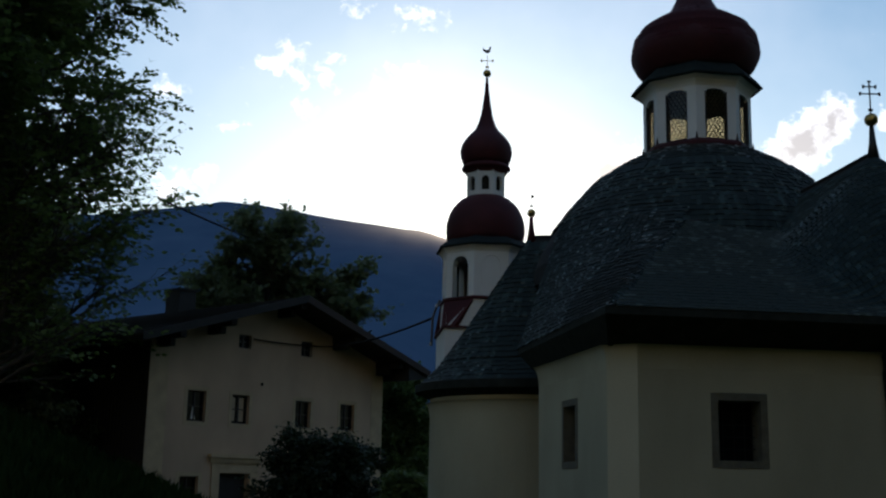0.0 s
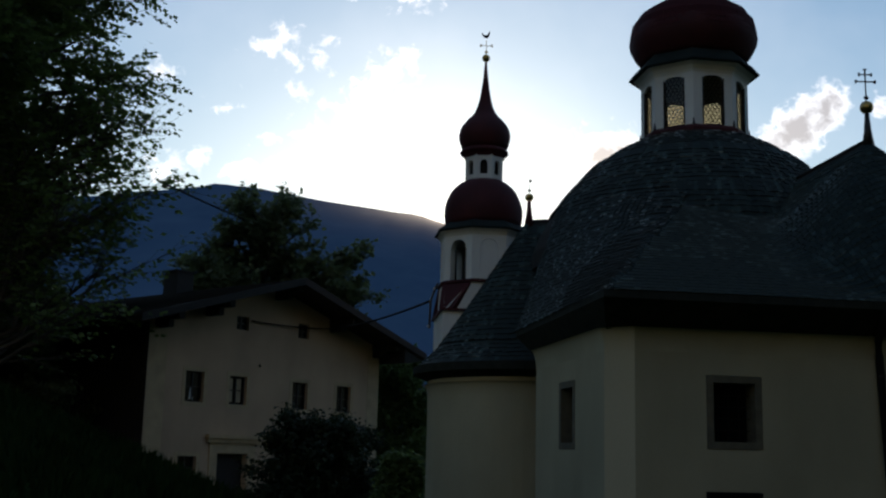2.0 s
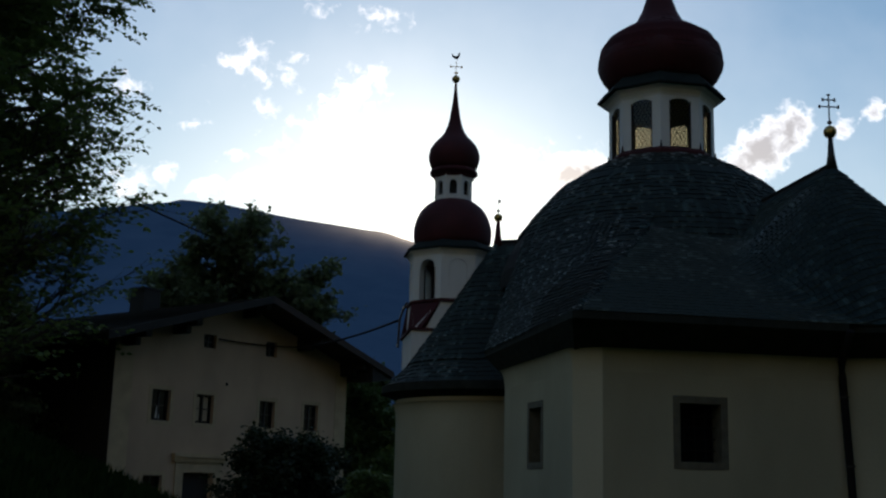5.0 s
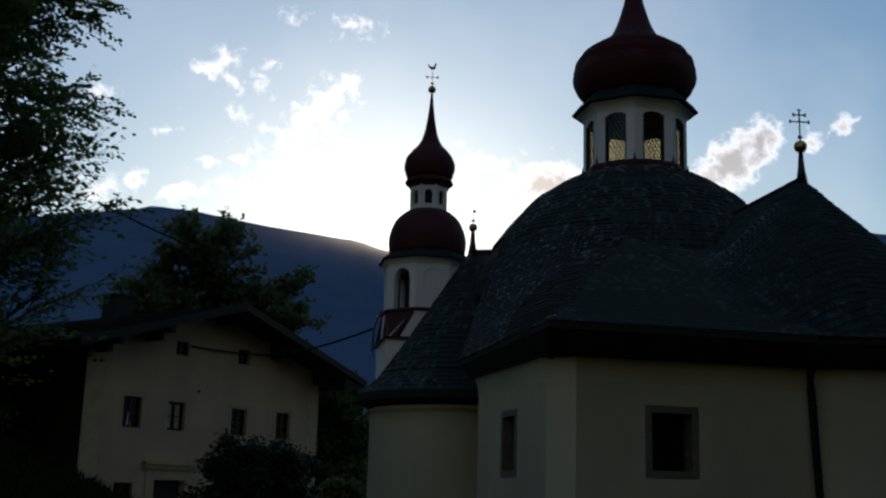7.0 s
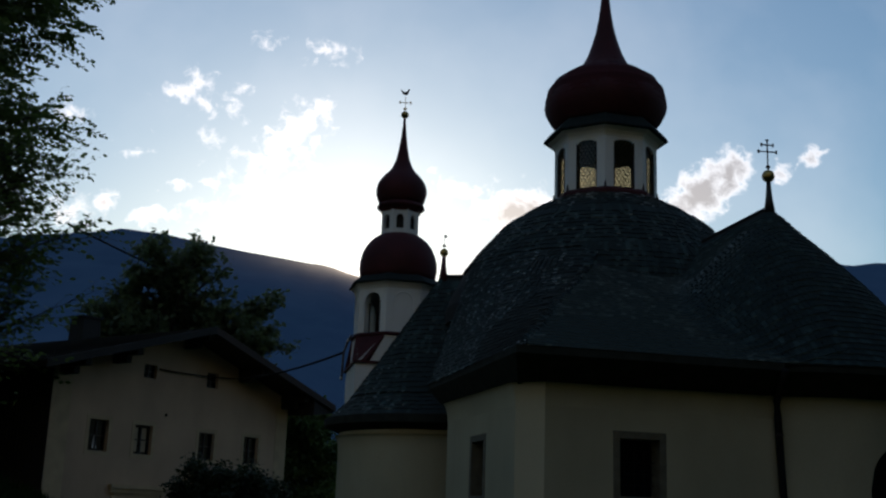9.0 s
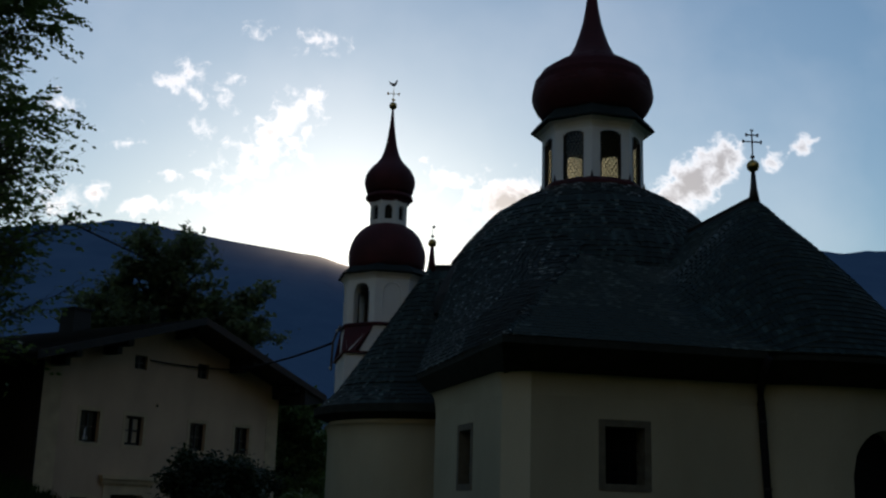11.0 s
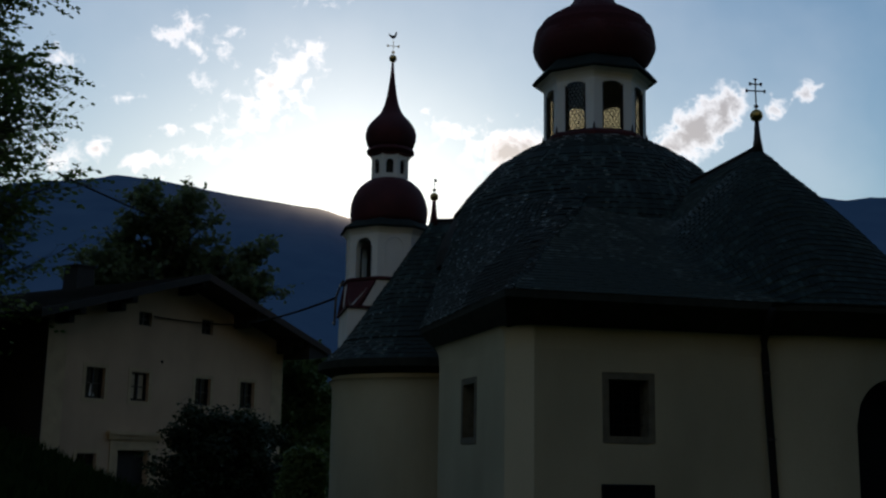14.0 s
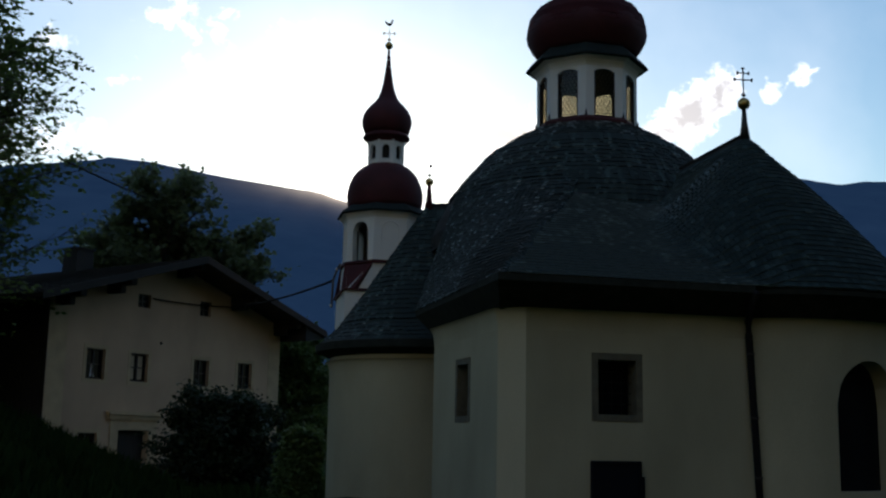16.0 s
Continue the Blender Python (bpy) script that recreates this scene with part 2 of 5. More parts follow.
# near-black fill that stands in for the unlit room behind the arched window
DARK_ROOM = material("interior_shade", (0.006, 0.006, 0.007), (0.004, 0.004, 0.005), 0.7, 3, 30, 0.0, spec=0.1)
LANTERN_GLASS = clear_glass("lantern_glass", (0.86, 0.79, 0.66))
BRONZE = material("bell_bronze", (0.16, 0.12, 0.06), (0.1, 0.08, 0.05), 0.5, 6, 40, 0.1, metal=0.9)
GRASS = material("grass_ground", (0.024, 0.044, 0.012), (0.013, 0.024, 0.007), 0.95, 0.6, 20, 0.5, spec=0.0)
BARK = material("tree_bark", (0.06, 0.048, 0.036), (0.035, 0.028, 0.02), 0.9, 5, 40, 0.5)
LEAF_NEAR = leaf_material("broad_leaves", (0.06, 0.082, 0.026), (0.09, 0.118, 0.032), 0.42)
LEAF_GARDEN = leaf_material("garden_leaves", (0.075, 0.105, 0.032), (0.10, 0.135, 0.038), 0.35)
LEAF_BACK = leaf_material("far_leaves", (0.085, 0.10, 0.055), (0.11, 0.125, 0.058), 0.4)
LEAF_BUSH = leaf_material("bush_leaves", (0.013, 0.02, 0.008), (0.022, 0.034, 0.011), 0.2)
CURTAIN = material("white_curtain", (0.75, 0.74, 0.72), (0.65, 0.64, 0.62), 0.9, 3, 40, 0.1)
CURTAIN_TAN = material("tan_curtain", (0.42, 0.33, 0.22), (0.34, 0.26, 0.17), 0.9, 3, 40, 0.1)
BOARD_BLUE = material("dark_board", (0.006, 0.007, 0.010), (0.004, 0.005, 0.008), 0.8, 3, 40, 0.1, spec=0.15)


# ---- mesh tools ----
class Build:
    """Gathers vertices and faces for one mesh."""

    def __init__(self):
        self.v, self.f = [], []

    def add(self, verts, faces, m=None):
        o = len(self.v)
        self.v += [tuple(m @ Vector(p)) for p in verts] if m else [tuple(p) for p in verts]
        self.f += [tuple(o + i for i in q) for q in faces]
        return self

    def box(self, a, b, m=None, taper=0.0):
        (x0, y0, z0), (x1, y1, z1) = a, b
        t = taper
        vs = [(x0, y0, z0), (x1, y0, z0), (x1, y1, z0), (x0, y1, z0), (x0 + t, y0 + t, z1), (x1 - t, y0 + t, z1), (x1 - t, y1 - t, z1), (x0 + t, y1 - t, z1)]
        return self.add(vs, BOX_FACES, m)

    def tube(self, pts, radii, n=6, cap=True):
        pts = [Vector(p) for p in pts]
        o = len(self.v)
        for i, p in enumerate(pts):
            d = (pts[min(i + 1, len(pts) - 1)] - pts[max(i - 1, 0)])
            d = d.normalized() if d.length > 1e-6 else Vector((0, 0, 1))
            a = d.orthogonal().normalized() if abs(d.z) > 0.9 else d.cross(Vector((0, 0, 1))).normalized()
            b = d.cross(a)
            r = radii[i] if isinstance(radii, (list, tuple)) else radii
            for k in range(n):
                w = 2 * math.pi * k / n
                self.v.append(tuple(p + r * (math.cos(w) * a + math.sin(w) * b)))
        for i in range(len(pts) - 1):
            for k in range(n):
                k2 = (k + 1) % n
                self.f.append((o + i * n + k, o + i * n + k2, o + (i + 1) * n + k2, o + (i + 1) * n + k))
        if cap:
            self.f.append(tuple(o + k for k in range(n))[::-1])
            self.f.append(tuple(o + (len(pts) - 1) * n + k for k in range(n)))
        return self

    def lathe(self, profile, n=32, centre=(0, 0), start=0.0, close=False, facets=0.0):
        """profile: (radius, z) from the bottom up, turned about an upright axis."""
        o = len(self.v)
        for r, z in profile:
            for k in range(n):
                w = start + 2 * math.pi * k / n
                q = r * (1 - facets * abs(math.sin(4 * (w - start))))
                self.v.append((centre[0] + q * math.cos(w), centre[1] + q * math.sin(w), z))
        for i in range(len(profile) - 1):
            for k in range(n):
                k2 = (k + 1) % n
                self.f.append((o + i * n + k, o + i * n + k2, o + (i + 1) * n + k2, o + (i + 1) * n + k))
        if close:
            self.f.append(tuple(o + k for k in range(n))[::-1])
            self.f.append(tuple(o + (len(profile) - 1) * n + k for k in range(n)))
        return self

    def prism(self, outline, z0, z1, m=None):
        n = len(outline)
        vs = [(x, y, z0) for x, y in outline] + [(x, y, z1) for x, y in outline]
        fs = [tuple(range(n))[::-1], tuple(range(n, 2 * n))] + [(i, (i + 1) % n, n + (i + 1) % n, n + i) for i in range(n)]
        return self.add(vs, fs, m)

    def mesh(self, name, mat, smooth=False, bevel=0.0, weld=False):
        me = bpy.data.meshes.new(name)
        me.from_pydata(self.v, [], self.f)
        me.update()
        bm = bmesh.new()
        bm.from_mesh(me)
        if weld:
            bmesh.ops.remove_doubles(bm, verts=bm.verts, dist=1e-4)
        if bevel:
            bmesh.ops.remove_doubles(bm, verts=bm.verts, dist=1e-5)
            bmesh.ops.bevel(bm, geom=list(bm.edges), offset=bevel, segments=1, affect="EDGES")
        if len(bm.faces) < 40000:
            bmesh.ops.recalc_face_normals(bm, faces=bm.faces)
        bm.to_mesh(me)
        bm.free()
        me.materials.append(mat)
        if smooth:
            me.polygons.foreach_set("use_smooth", [True] * len(me.polygons))
        return me


BOX_FACES = [(3, 2, 1, 0), (4, 5, 6, 7), (0, 1, 5, 4), (1, 2, 6, 5), (2, 3, 7, 6), (3, 0, 4, 7)]


def part(name, build, mat, parent=None, label="", smooth=False, bevel=0.0, m=None, kind="", weld=False):
    ob = new(name, build.mesh(name, mat, smooth, bevel, weld) if isinstance(build, Build) else build)
    if parent is not None:
        ob.parent = parent
    if m is not None:
        ob.matrix_basis = m
    return tagged(ob, label, kind=kind)


def thing(name, at, label, category, group="", kind="", turn=0.0):
    ob = new(name)
    ob.matrix_basis = pose(*at, 0, 0, turn)
    ob.empty_display_size = 0.3
    return tagged(ob, label, category, group, kind)


def panel(u0, u1, z0, z1, holes, thick):
    """An upright wall along x from u0 to u1, its face at y 0, thick behind it, with rectangular holes (u0, u1, z0, z1) through it."""
    us = sorted({u0, u1, *(h[0] for h in holes), *(h[1] for h in holes)})
    zs = sorted({z0, z1, *(h[2] for h in holes), *(h[3] for h in holes)})
    b = Build()

    def solid(i, j):
        if not (0 <= i < len(us) - 1 and 0 <= j < len(zs) - 1):
            return False
        u, z = (us[i] + us[i + 1]) / 2, (zs[j] + zs[j + 1]) / 2
        return not any(h[0] < u < h[1] and h[2] < z < h[3] for h in holes)

    for i in range(len(us) - 1):
        for j in range(len(zs) - 1):
            if not solid(i, j):
                continue
            a, c, d, e = us[i], us[i + 1], zs[j], zs[j + 1]
            b.add([(a, 0, d), (c, 0, d), (c, 0, e), (a, 0, e)], [(0, 1, 2, 3)])
            b.add([(a, thick, d), (c, thick, d), (c, thick, e), (a, thick, e)], [(3, 2, 1, 0)])
            for di, dj, q in ((-1, 0, [(a, 0, d), (a, 0, e), (a, thick, e), (a, thick, d)]), (1, 0, [(c, 0, d), (c, thick, d), (c, thick, e), (c, 0, e)]),
                              (0, -1, [(a, 0, d), (a, thick, d), (c, thick, d), (c, 0, d)]), (0, 1, [(a, 0, e), (c, 0, e), (c, thick, e), (a, thick, e)])):
                if not solid(i + di, j + dj):
                    b.add(q, [(0, 1, 2, 3)])
    return b


def ring_frame(w, h, t, d, proud=0.0):
    """A rectangular frame round an opening w by h: bars t wide and d deep, standing on z 0, centred on x."""
    b = Build()
    for a, c in (((-w / 2 - t, -proud, -t), (-w / 2, d, h + t)), ((w / 2, -proud, -t), (w / 2 + t, d, h + t)), ((-w / 2, -proud, h), (w / 2, d, h + t)), ((-w / 2, -proud, -t), (w / 2, d, 0))):
        b.box(a, c)
    return b


# ---- ground and mountains ----
def ground_height(x, y):
    """Level round the church; a bank to the left; the farmhouse stands lower behind it."""
    def ease(v):
        v = min(1.0, max(0.0, v))
        return v * v * (3 - 2 * v)
    bank = 0.42 * min(8.0, max(0.0, -3.3 - x)) * ease((y - 7) / 11)
    behind = -1.0 + 0.2 * min(14.0, max(0.0, -5.5 - x)) if x < 1 else 0.0
    base = bank + (behind - bank) * ease((y - 27) / 9)
    if y < -4:
        base += 0.10 * (-4 - y)
    # unseen steep bank on the right, added to keep light off the church
    if x > 14 and y < 24:
        base += 1.4 * min(26.0, x - 14) * min(1.0, (24 - y) / 8)
    far = math.hypot(x, y)
    if far > 90:
        base = base * max(0.0, 1 - (far - 90) / 60) if y > 0 else base
    return base + 0.06 * noise.noise((x * 0.3, y * 0.3, 0)) + 0.03 * noise.noise((x * 1.3, y * 1.3, 3))


def make_ground():
    b = Build()
    axis = sorted({*(round(-60 + i * 1.0, 3) for i in range(121)), *(s * v for s in (-1, 1) for v in (80, 110, 160, 260, 500, 1000, 2000, 4000))})
    n = len(axis)
    b.v = [(x, y, ground_height(x, y) if math.hypot(x, y) < 400 else 0.0) for y in axis for x in axis]
    b.f = [(j * n + i, j * n + i + 1, (j + 1) * n + i + 1, (j + 1) * n + i) for j in range(n - 1) for i in range(n - 1)]
    return part("ground", b, GRASS, smooth=True, label="dark grassy hillside rising to a bank", kind="structure")


make_ground()


HILLSIDE = material("sunlit_bounce_ground", (0.205, 0.172, 0.100), (0.135, 0.116, 0.066), 1.0, 0.02, 0.3, 0.0, spec=0.0)


def bounce_slope():
    """Unseen valley side behind the walker, added to bounce evening sun onto the walls."""
    b = Build()
    xs = [-1500 + i * 50 for i in range(61)]
    ys = [-118 - j * 40 for j in range(26)]
    for y in ys:
        for x in xs:
            b.v.append((x, y, -8 + (-118 - y) * 0.66 + 30 * noise.fractal((x * 0.004, y * 0.004, 5), 1.0, 2.0, 4) * min(1.0, (-118 - y) / 200)))
    n = len(xs)
    b.f = [(j * n + i, j * n + i + 1, (j + 1) * n + i + 1, (j + 1) * n + i) for j in range(len(ys) - 1) for i in range(n - 1)]
    return part("bounce_slope", b, HILLSIDE, smooth=True, label="unseen sunlit slope added to bounce warm light", kind="structure")


bounce_slope()


def mountain_material():
    m = material("haze_painted_forest", (0.016, 0.028, 0.030), (0.010, 0.018, 0.022), 1.0, 0.012, 0.08, 0.0)
    b = m.node_tree.nodes["Principled BSDF"]
    nt = m.node_tree
    # blue haze of distance is painted as emission, mottled by noise
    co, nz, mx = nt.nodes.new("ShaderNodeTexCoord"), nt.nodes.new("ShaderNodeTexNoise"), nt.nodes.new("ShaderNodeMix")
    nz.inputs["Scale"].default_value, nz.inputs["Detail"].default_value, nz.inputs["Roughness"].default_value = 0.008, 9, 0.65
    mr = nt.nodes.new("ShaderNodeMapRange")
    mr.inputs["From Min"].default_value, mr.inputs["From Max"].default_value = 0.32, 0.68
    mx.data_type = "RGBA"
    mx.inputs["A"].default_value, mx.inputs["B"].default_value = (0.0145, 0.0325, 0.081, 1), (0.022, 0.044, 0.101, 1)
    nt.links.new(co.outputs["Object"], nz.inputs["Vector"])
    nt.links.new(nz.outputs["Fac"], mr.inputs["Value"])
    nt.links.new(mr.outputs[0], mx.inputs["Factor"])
    # warm glow painted into the emission along the ridge where the sun stands behind it
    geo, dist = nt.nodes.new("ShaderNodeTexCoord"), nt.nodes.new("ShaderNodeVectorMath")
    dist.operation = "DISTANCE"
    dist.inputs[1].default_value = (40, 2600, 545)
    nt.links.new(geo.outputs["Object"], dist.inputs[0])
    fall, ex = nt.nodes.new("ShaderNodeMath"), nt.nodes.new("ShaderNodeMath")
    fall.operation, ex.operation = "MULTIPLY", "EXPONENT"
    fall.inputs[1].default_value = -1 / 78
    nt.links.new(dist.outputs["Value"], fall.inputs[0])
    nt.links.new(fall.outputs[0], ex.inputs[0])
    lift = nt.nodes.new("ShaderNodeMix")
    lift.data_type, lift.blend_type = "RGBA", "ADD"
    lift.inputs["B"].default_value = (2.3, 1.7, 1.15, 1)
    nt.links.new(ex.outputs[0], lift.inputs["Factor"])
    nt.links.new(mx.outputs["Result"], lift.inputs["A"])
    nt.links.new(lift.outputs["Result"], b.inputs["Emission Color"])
    b.inputs["Emission Strength"].default_value = HAZE_EMISSION
    b.inputs["Specular IOR Level"].default_value = 0.0
    return m


HAZE_EMISSION = 0.35
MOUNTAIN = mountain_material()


def ridge_mesh(dist, crest, seed, foot):
    """A wooded mountainside: crest gives (across/ahead, up/ahead) along its top; its face runs down towards the valley."""
    b = Build()
    xs = [crest[0][0] + (crest[-1][0] - crest[0][0]) * i / 320 for i in range(321)]
    px, pz = [c[0] for c in crest], [c[1] for c in crest]
    rows = 26
    for j in range(rows + 1):
        s = j / rows
        for x in xs:
            top = (float(np.interp(x, px, pz)) + 0.004) * dist + 1.6
            k = 9 * noise.fractal((x * 25 + seed, s * 3, 0), 1.0, 2.0, 5) + 2.5 * noise.noise((x * 600, s * 9, seed))
            d = dist * (1 - (1 - foot) * (1 - s) ** 0.9) + 30 * noise.fractal((x * 9, s * 4, seed), 1.0, 2.0, 4) * (1 - s)
            z = -40 + (top + 40) * s + k * (0.55 if j == rows else 1.0)
            b.v.append((x * d, d, z))
    n = len(xs)
    b.f = [(j * n + i, j * n + i + 1, (j + 1) * n + i + 1, (j + 1) * n + i) for j in range(rows) for i in range(n - 1)]
    return b


CREST_MAIN = ((-2.2, 0.34), (-1.2, 0.27), (-0.6, 0.215), (-0.36, 0.222), (-0.26, 0.230), (-0.233, 0.234), (-0.216, 0.2375), (-0.187, 0.2395), (-0.161, 0.2385), (-0.137, 0.235), (-0.12, 0.232), (-0.09, 0.2265), (-0.06, 0.2235), (-0.035, 0.220), (-0.015, 0.2175), (-0.004, 0.2165), (0.006, 0.2125), (0.016, 0.209), (0.06, 0.205), (0.2, 0.19), (0.5, 0.14), (1.2, 0.10))
CREST_RIGHT = ((0.12, 0.17), (0.3, 0.232), (0.40, 0.249), (0.44, 0.2505), (0.452, 0.2485), (0.469, 0.2465), (0.492, 0.2455), (0.515, 0.2495), (0.536, 0.2498), (0.62, 0.262), (0.9, 0.3), (1.6, 0.36), (2.6, 0.4))
part("mountain_ridge", ridge_mesh(2600, CREST_MAIN, 3, 0.45), MOUNTAIN, smooth=True, label="distant forested mountain ridge, blue haze painted as glow", kind="structure")
part("mountain_spur", ridge_mesh(3200, CREST_RIGHT, 11, 0.5), MOUNTAIN, smooth=True, label="farther wooded mountain spur, blue haze painted as glow", kind="structure")


# ---- church: plan ----
DOME = (7.18, 29.15)
CONCH_R = (9.84, 24.0)
CONCH_L = (2.79, 30.3)
EAVE = 4.62
DOME_PROFILE = ((1.35, 10.20), (1.75, 10.05), (2.2, 9.80), (2.94, 9.26), (3.51, 8.60), (3.98, 7.98), (4.25, 7.50), (4.42, 7.05))
CONE_R_PROFILE = ((0.02, 8.93), (0.25, 8.62), (0.54, 8.30), (1.29, 7.58), (2.02, 6.82), (2.73, 6.01), (3.3, 5.33), (3.86, 4.63))
CONE_L_PROFILE = ((0.02, 8.20), (0.36, 7.68), (0.93, 6.80), (1.70, 5.63), (2.49, 4.50), (3.0, 4.02))
# the front wall runs along FRONT's x, its face at y 0; the side wall turns back from the paler corner
FRONT = pose(3.81, 20.35, 0, 0, 0, 7.5)
CORNER = Vector((3.29, 20.62))
SIDE_WAY = Vector((-math.sin(radians(10)), math.cos(radians(10))))
SIDE_LEN = 4.59
SIDE_END = CORNER + SIDE_WAY * SIDE_LEN
EAVE_A = Vector((3.10, 19.50, EAVE))
EAVE_B = Vector((EAVE_A.x + SIDE_WAY.x * 6.0, EAVE_A.y + SIDE_WAY.y * 6.0, EAVE - 0.10))

church = thing("church", (0, 0, 0), "small whitewashed domed church with dark shingle roofs and red onion caps", "church")


def walk_profile(profile, step):
    """Points and slopes at even steps along a profile, from its foot upwards."""
    pts = [Vector(p) for p in reversed(profile)]
    out, carry = [], 0.0
    for a, b in zip(pts, pts[1:]):
        d = (b - a).length
        s = carry
        while s < d:
            out.append((a.lerp(b, s / d), (b - a).normalized()))
            s += step
        carry = s - d
    return out


class Shingles:
    """Lays single shingles on a roof: poses gathered, then the nearest made single objects and the rest one mesh."""

    def __init__(self, width, step, thick, seed, rough=1.0):
        self.w, self.l, self.t, self.step, self.rough = width, step * 2.15, thick, step, rough
        self.rnd = random.Random(seed)
        self.poses = []

    def lay(self, p, along, up, width=None):
        """p: middle of the lower edge; along: across the slope; up: up the slope."""
        r, k = self.rnd, self.rough
        along, up = Vector(along).normalized(), Vector(up).normalized()
        nrm = along.cross(up).normalized()
        if nrm.z < 0:
            nrm, along = -nrm, -along
        rise = self.t * self.l / self.step
        up2 = (up * self.l - nrm * rise).normalized()
        n2 = along.cross(up2).normalized()
        tw = r.uniform(-0.035, 0.035) * k
        a2 = (along + up2 * tw).normalized()
        o = Vector(p) + nrm * (rise - 0.02 + self.t * k * r.uniform(-0.35, 0.6)) + up * r.uniform(-0.06, 0.04) * self.l * k
        w = (width or self.w) * r.uniform(0.985, 1.0)
        self.poses.append(Matrix(((a2.x * w, up2.x * self.l, n2.x * self.t, o.x), (a2.y * w, up2.y * self.l, n2.y * self.t, o.y), (a2.z * w, up2.z * self.l, n2.z * self.t, o.z), (0, 0, 0, 1))))

    def finish(self, parent, mat, mat_one, near, count=300, butt=None):
        ps = sorted(self.poses, key=lambda m: (m.translation - Vector(near)).length)
        count = min(count, len(ps))
        butt = butt or (BUTT_OLD if mat == SHINGLE_OLD else BUTT_NEW)
        rest = Build()
        for m in ps[count:]:
            rest.add(SHINGLE_V, SHINGLE_F, m)
        if rest.v:
            me = bpy.data.meshes.new("shingle_field")
            me.from_pydata(rest.v, [], rest.f)
            me.materials.append(mat), me.materials.append(butt)
            me.polygons.foreach_set("material_index", SHINGLE_SLOT * (len(rest.f) // 4))
            tagged(part("shingle_field", me, None, parent), kind="stuff")
        one = bpy.data.meshes.new("shingle")
        one.from_pydata(SHINGLE_V, [], SHINGLE_F)
        one.materials.append(mat_one), one.materials.append(butt)
        one.polygons.foreach_set("material_index", SHINGLE_SLOT)
        for m in ps[:count]:
            part("shingle", one, None, parent, m=m)


SHINGLE_V = [(-0.5, 0, -0.5), (0.5, 0, -0.5), (0.5, 1, -0.5), (-0.5, 1, -0.5), (-0.5, 0, 0.5), (0.5, 0, 0.5), (0.5, 1, 0.5), (-0.5, 1, 0.5)]
SHINGLE_F = [(4, 5, 6, 7), (0, 1, 5, 4), (1, 2, 6, 5), (3, 0, 4, 7)]
SHINGLE_SLOT = [0, 1, 0, 0]


def turned_shingles(sh, profile, centre, a0, a1, step, rmin=0.22, reach=None):
    for (p, d) in walk_profile(profile, step):
        r, z = p
        if r < rmin:
            continue
        n = max(3, int(r * radians(a1 - a0) / sh.w))
        off = sh.rnd.random()
        for k in range(n):
            w = radians(a0) + radians(a1 - a0) * (k + off) / n
            if reach and r > reach(math.degrees(w)):
                continue
            c, s = math.cos(w), math.sin(w)
            sh.lay((centre[0] + r * c, centre[1] + r * s, z), (-s, c, 0), (d.x * c, d.x * s, d.y), r * radians(a1 - a0) / n)


def straight_shingles(sh, profile, origin, run, side, length, step, fall):
    """The conch's roof drawn straight on towards the dome: profile to one side of the run."""
    for (p, d) in walk_profile(profile, step):
        r, z = p
        if r < 0.30:
            continue
        n = int(length / sh.w)
        off = sh.rnd.random()
        for k in range(n):
            s = (k + off) * sh.w
            q = Vector((origin[0] + run[0] * s + side[0] * r, origin[1] + run[1] * s + side[1] * r, z - fall * s))
            sh.lay(q, (*run, -fall), (side[0] * d.x, side[1] * d.x, d.y))


def conch_roof_base(profile, centre, run, length, fall):
    b = Build()
    ang = math.atan2(run[1], run[0])
    n = 40
    prof = [(max(r - 0.02, 0.0), z - 0.03) for r, z in profile]
    o = 0
    cols = [((0, 0), ang + math.pi / 2 + math.pi * k / n, 0.0) for k in range(n + 1)]
    far = (run[0] * length, run[1] * length)
    cols = [(far, ang + math.pi / 2, fall * length)] + cols + [(far, ang - math.pi / 2, fall * length)]
    for (ox, oy), w, low in cols:
        for r, z in prof:
            b.v.append((centre[0] + ox + r * math.cos(w), centre[1] + oy + r * math.sin(w), z - low))
    m = len(prof)
    for i in range(len(cols) - 1):
        for j in range(m - 1):
            b.f.append((i * m + j, i * m + j + 1, (i + 1) * m + j + 1, (i + 1) * m + j))
    return b


def soffit_ring(b, centre, wall_r, eave_r, z, a0, a1, n=48, drop=0.18, cove=0.28):
    """Boarded underside and fascia of a round eave."""
    o = len(b.v)
    for k in range(n + 1):
        w = radians(a0 + (a1 - a0) * k / n)
        c, s = math.cos(w), math.sin(w)
        for r, zz in ((wall_r - 0.1, z - drop - cove), (eave_r - 0.06, z - drop), (eave_r, z - drop), (eave_r + 0.02, z - 0.02), (eave_r - 0.1, z + 0.02)):
            b.v.append((centre[0] + r * c, centre[1] + r * s, zz))
    for k in range(n):
        for j in range(4):
            b.f.append((o + k * 5 + j, o + k * 5 + j + 1, o + (k + 1) * 5 + j + 1, o + (k + 1) * 5 + j))


def norm2(v):
    l = math.hypot(*v)
    return (v[0] / l, v[1] / l)


# ---- church: walls ----
front_wall = part("front_wall", panel(0, 4.85, -0.5, 4.43, [(1.37, 2.46, 1.89, 3.24)], 0.6), PLASTER, church, m=FRONT)
# narrow chamfered corner
c0, c1 = Vector((3.81, 20.35)), CORNER
ring = [c0, c1, c1 + Vector((0.55, 0.45)), c0 + Vector((0.1, 0.6))]
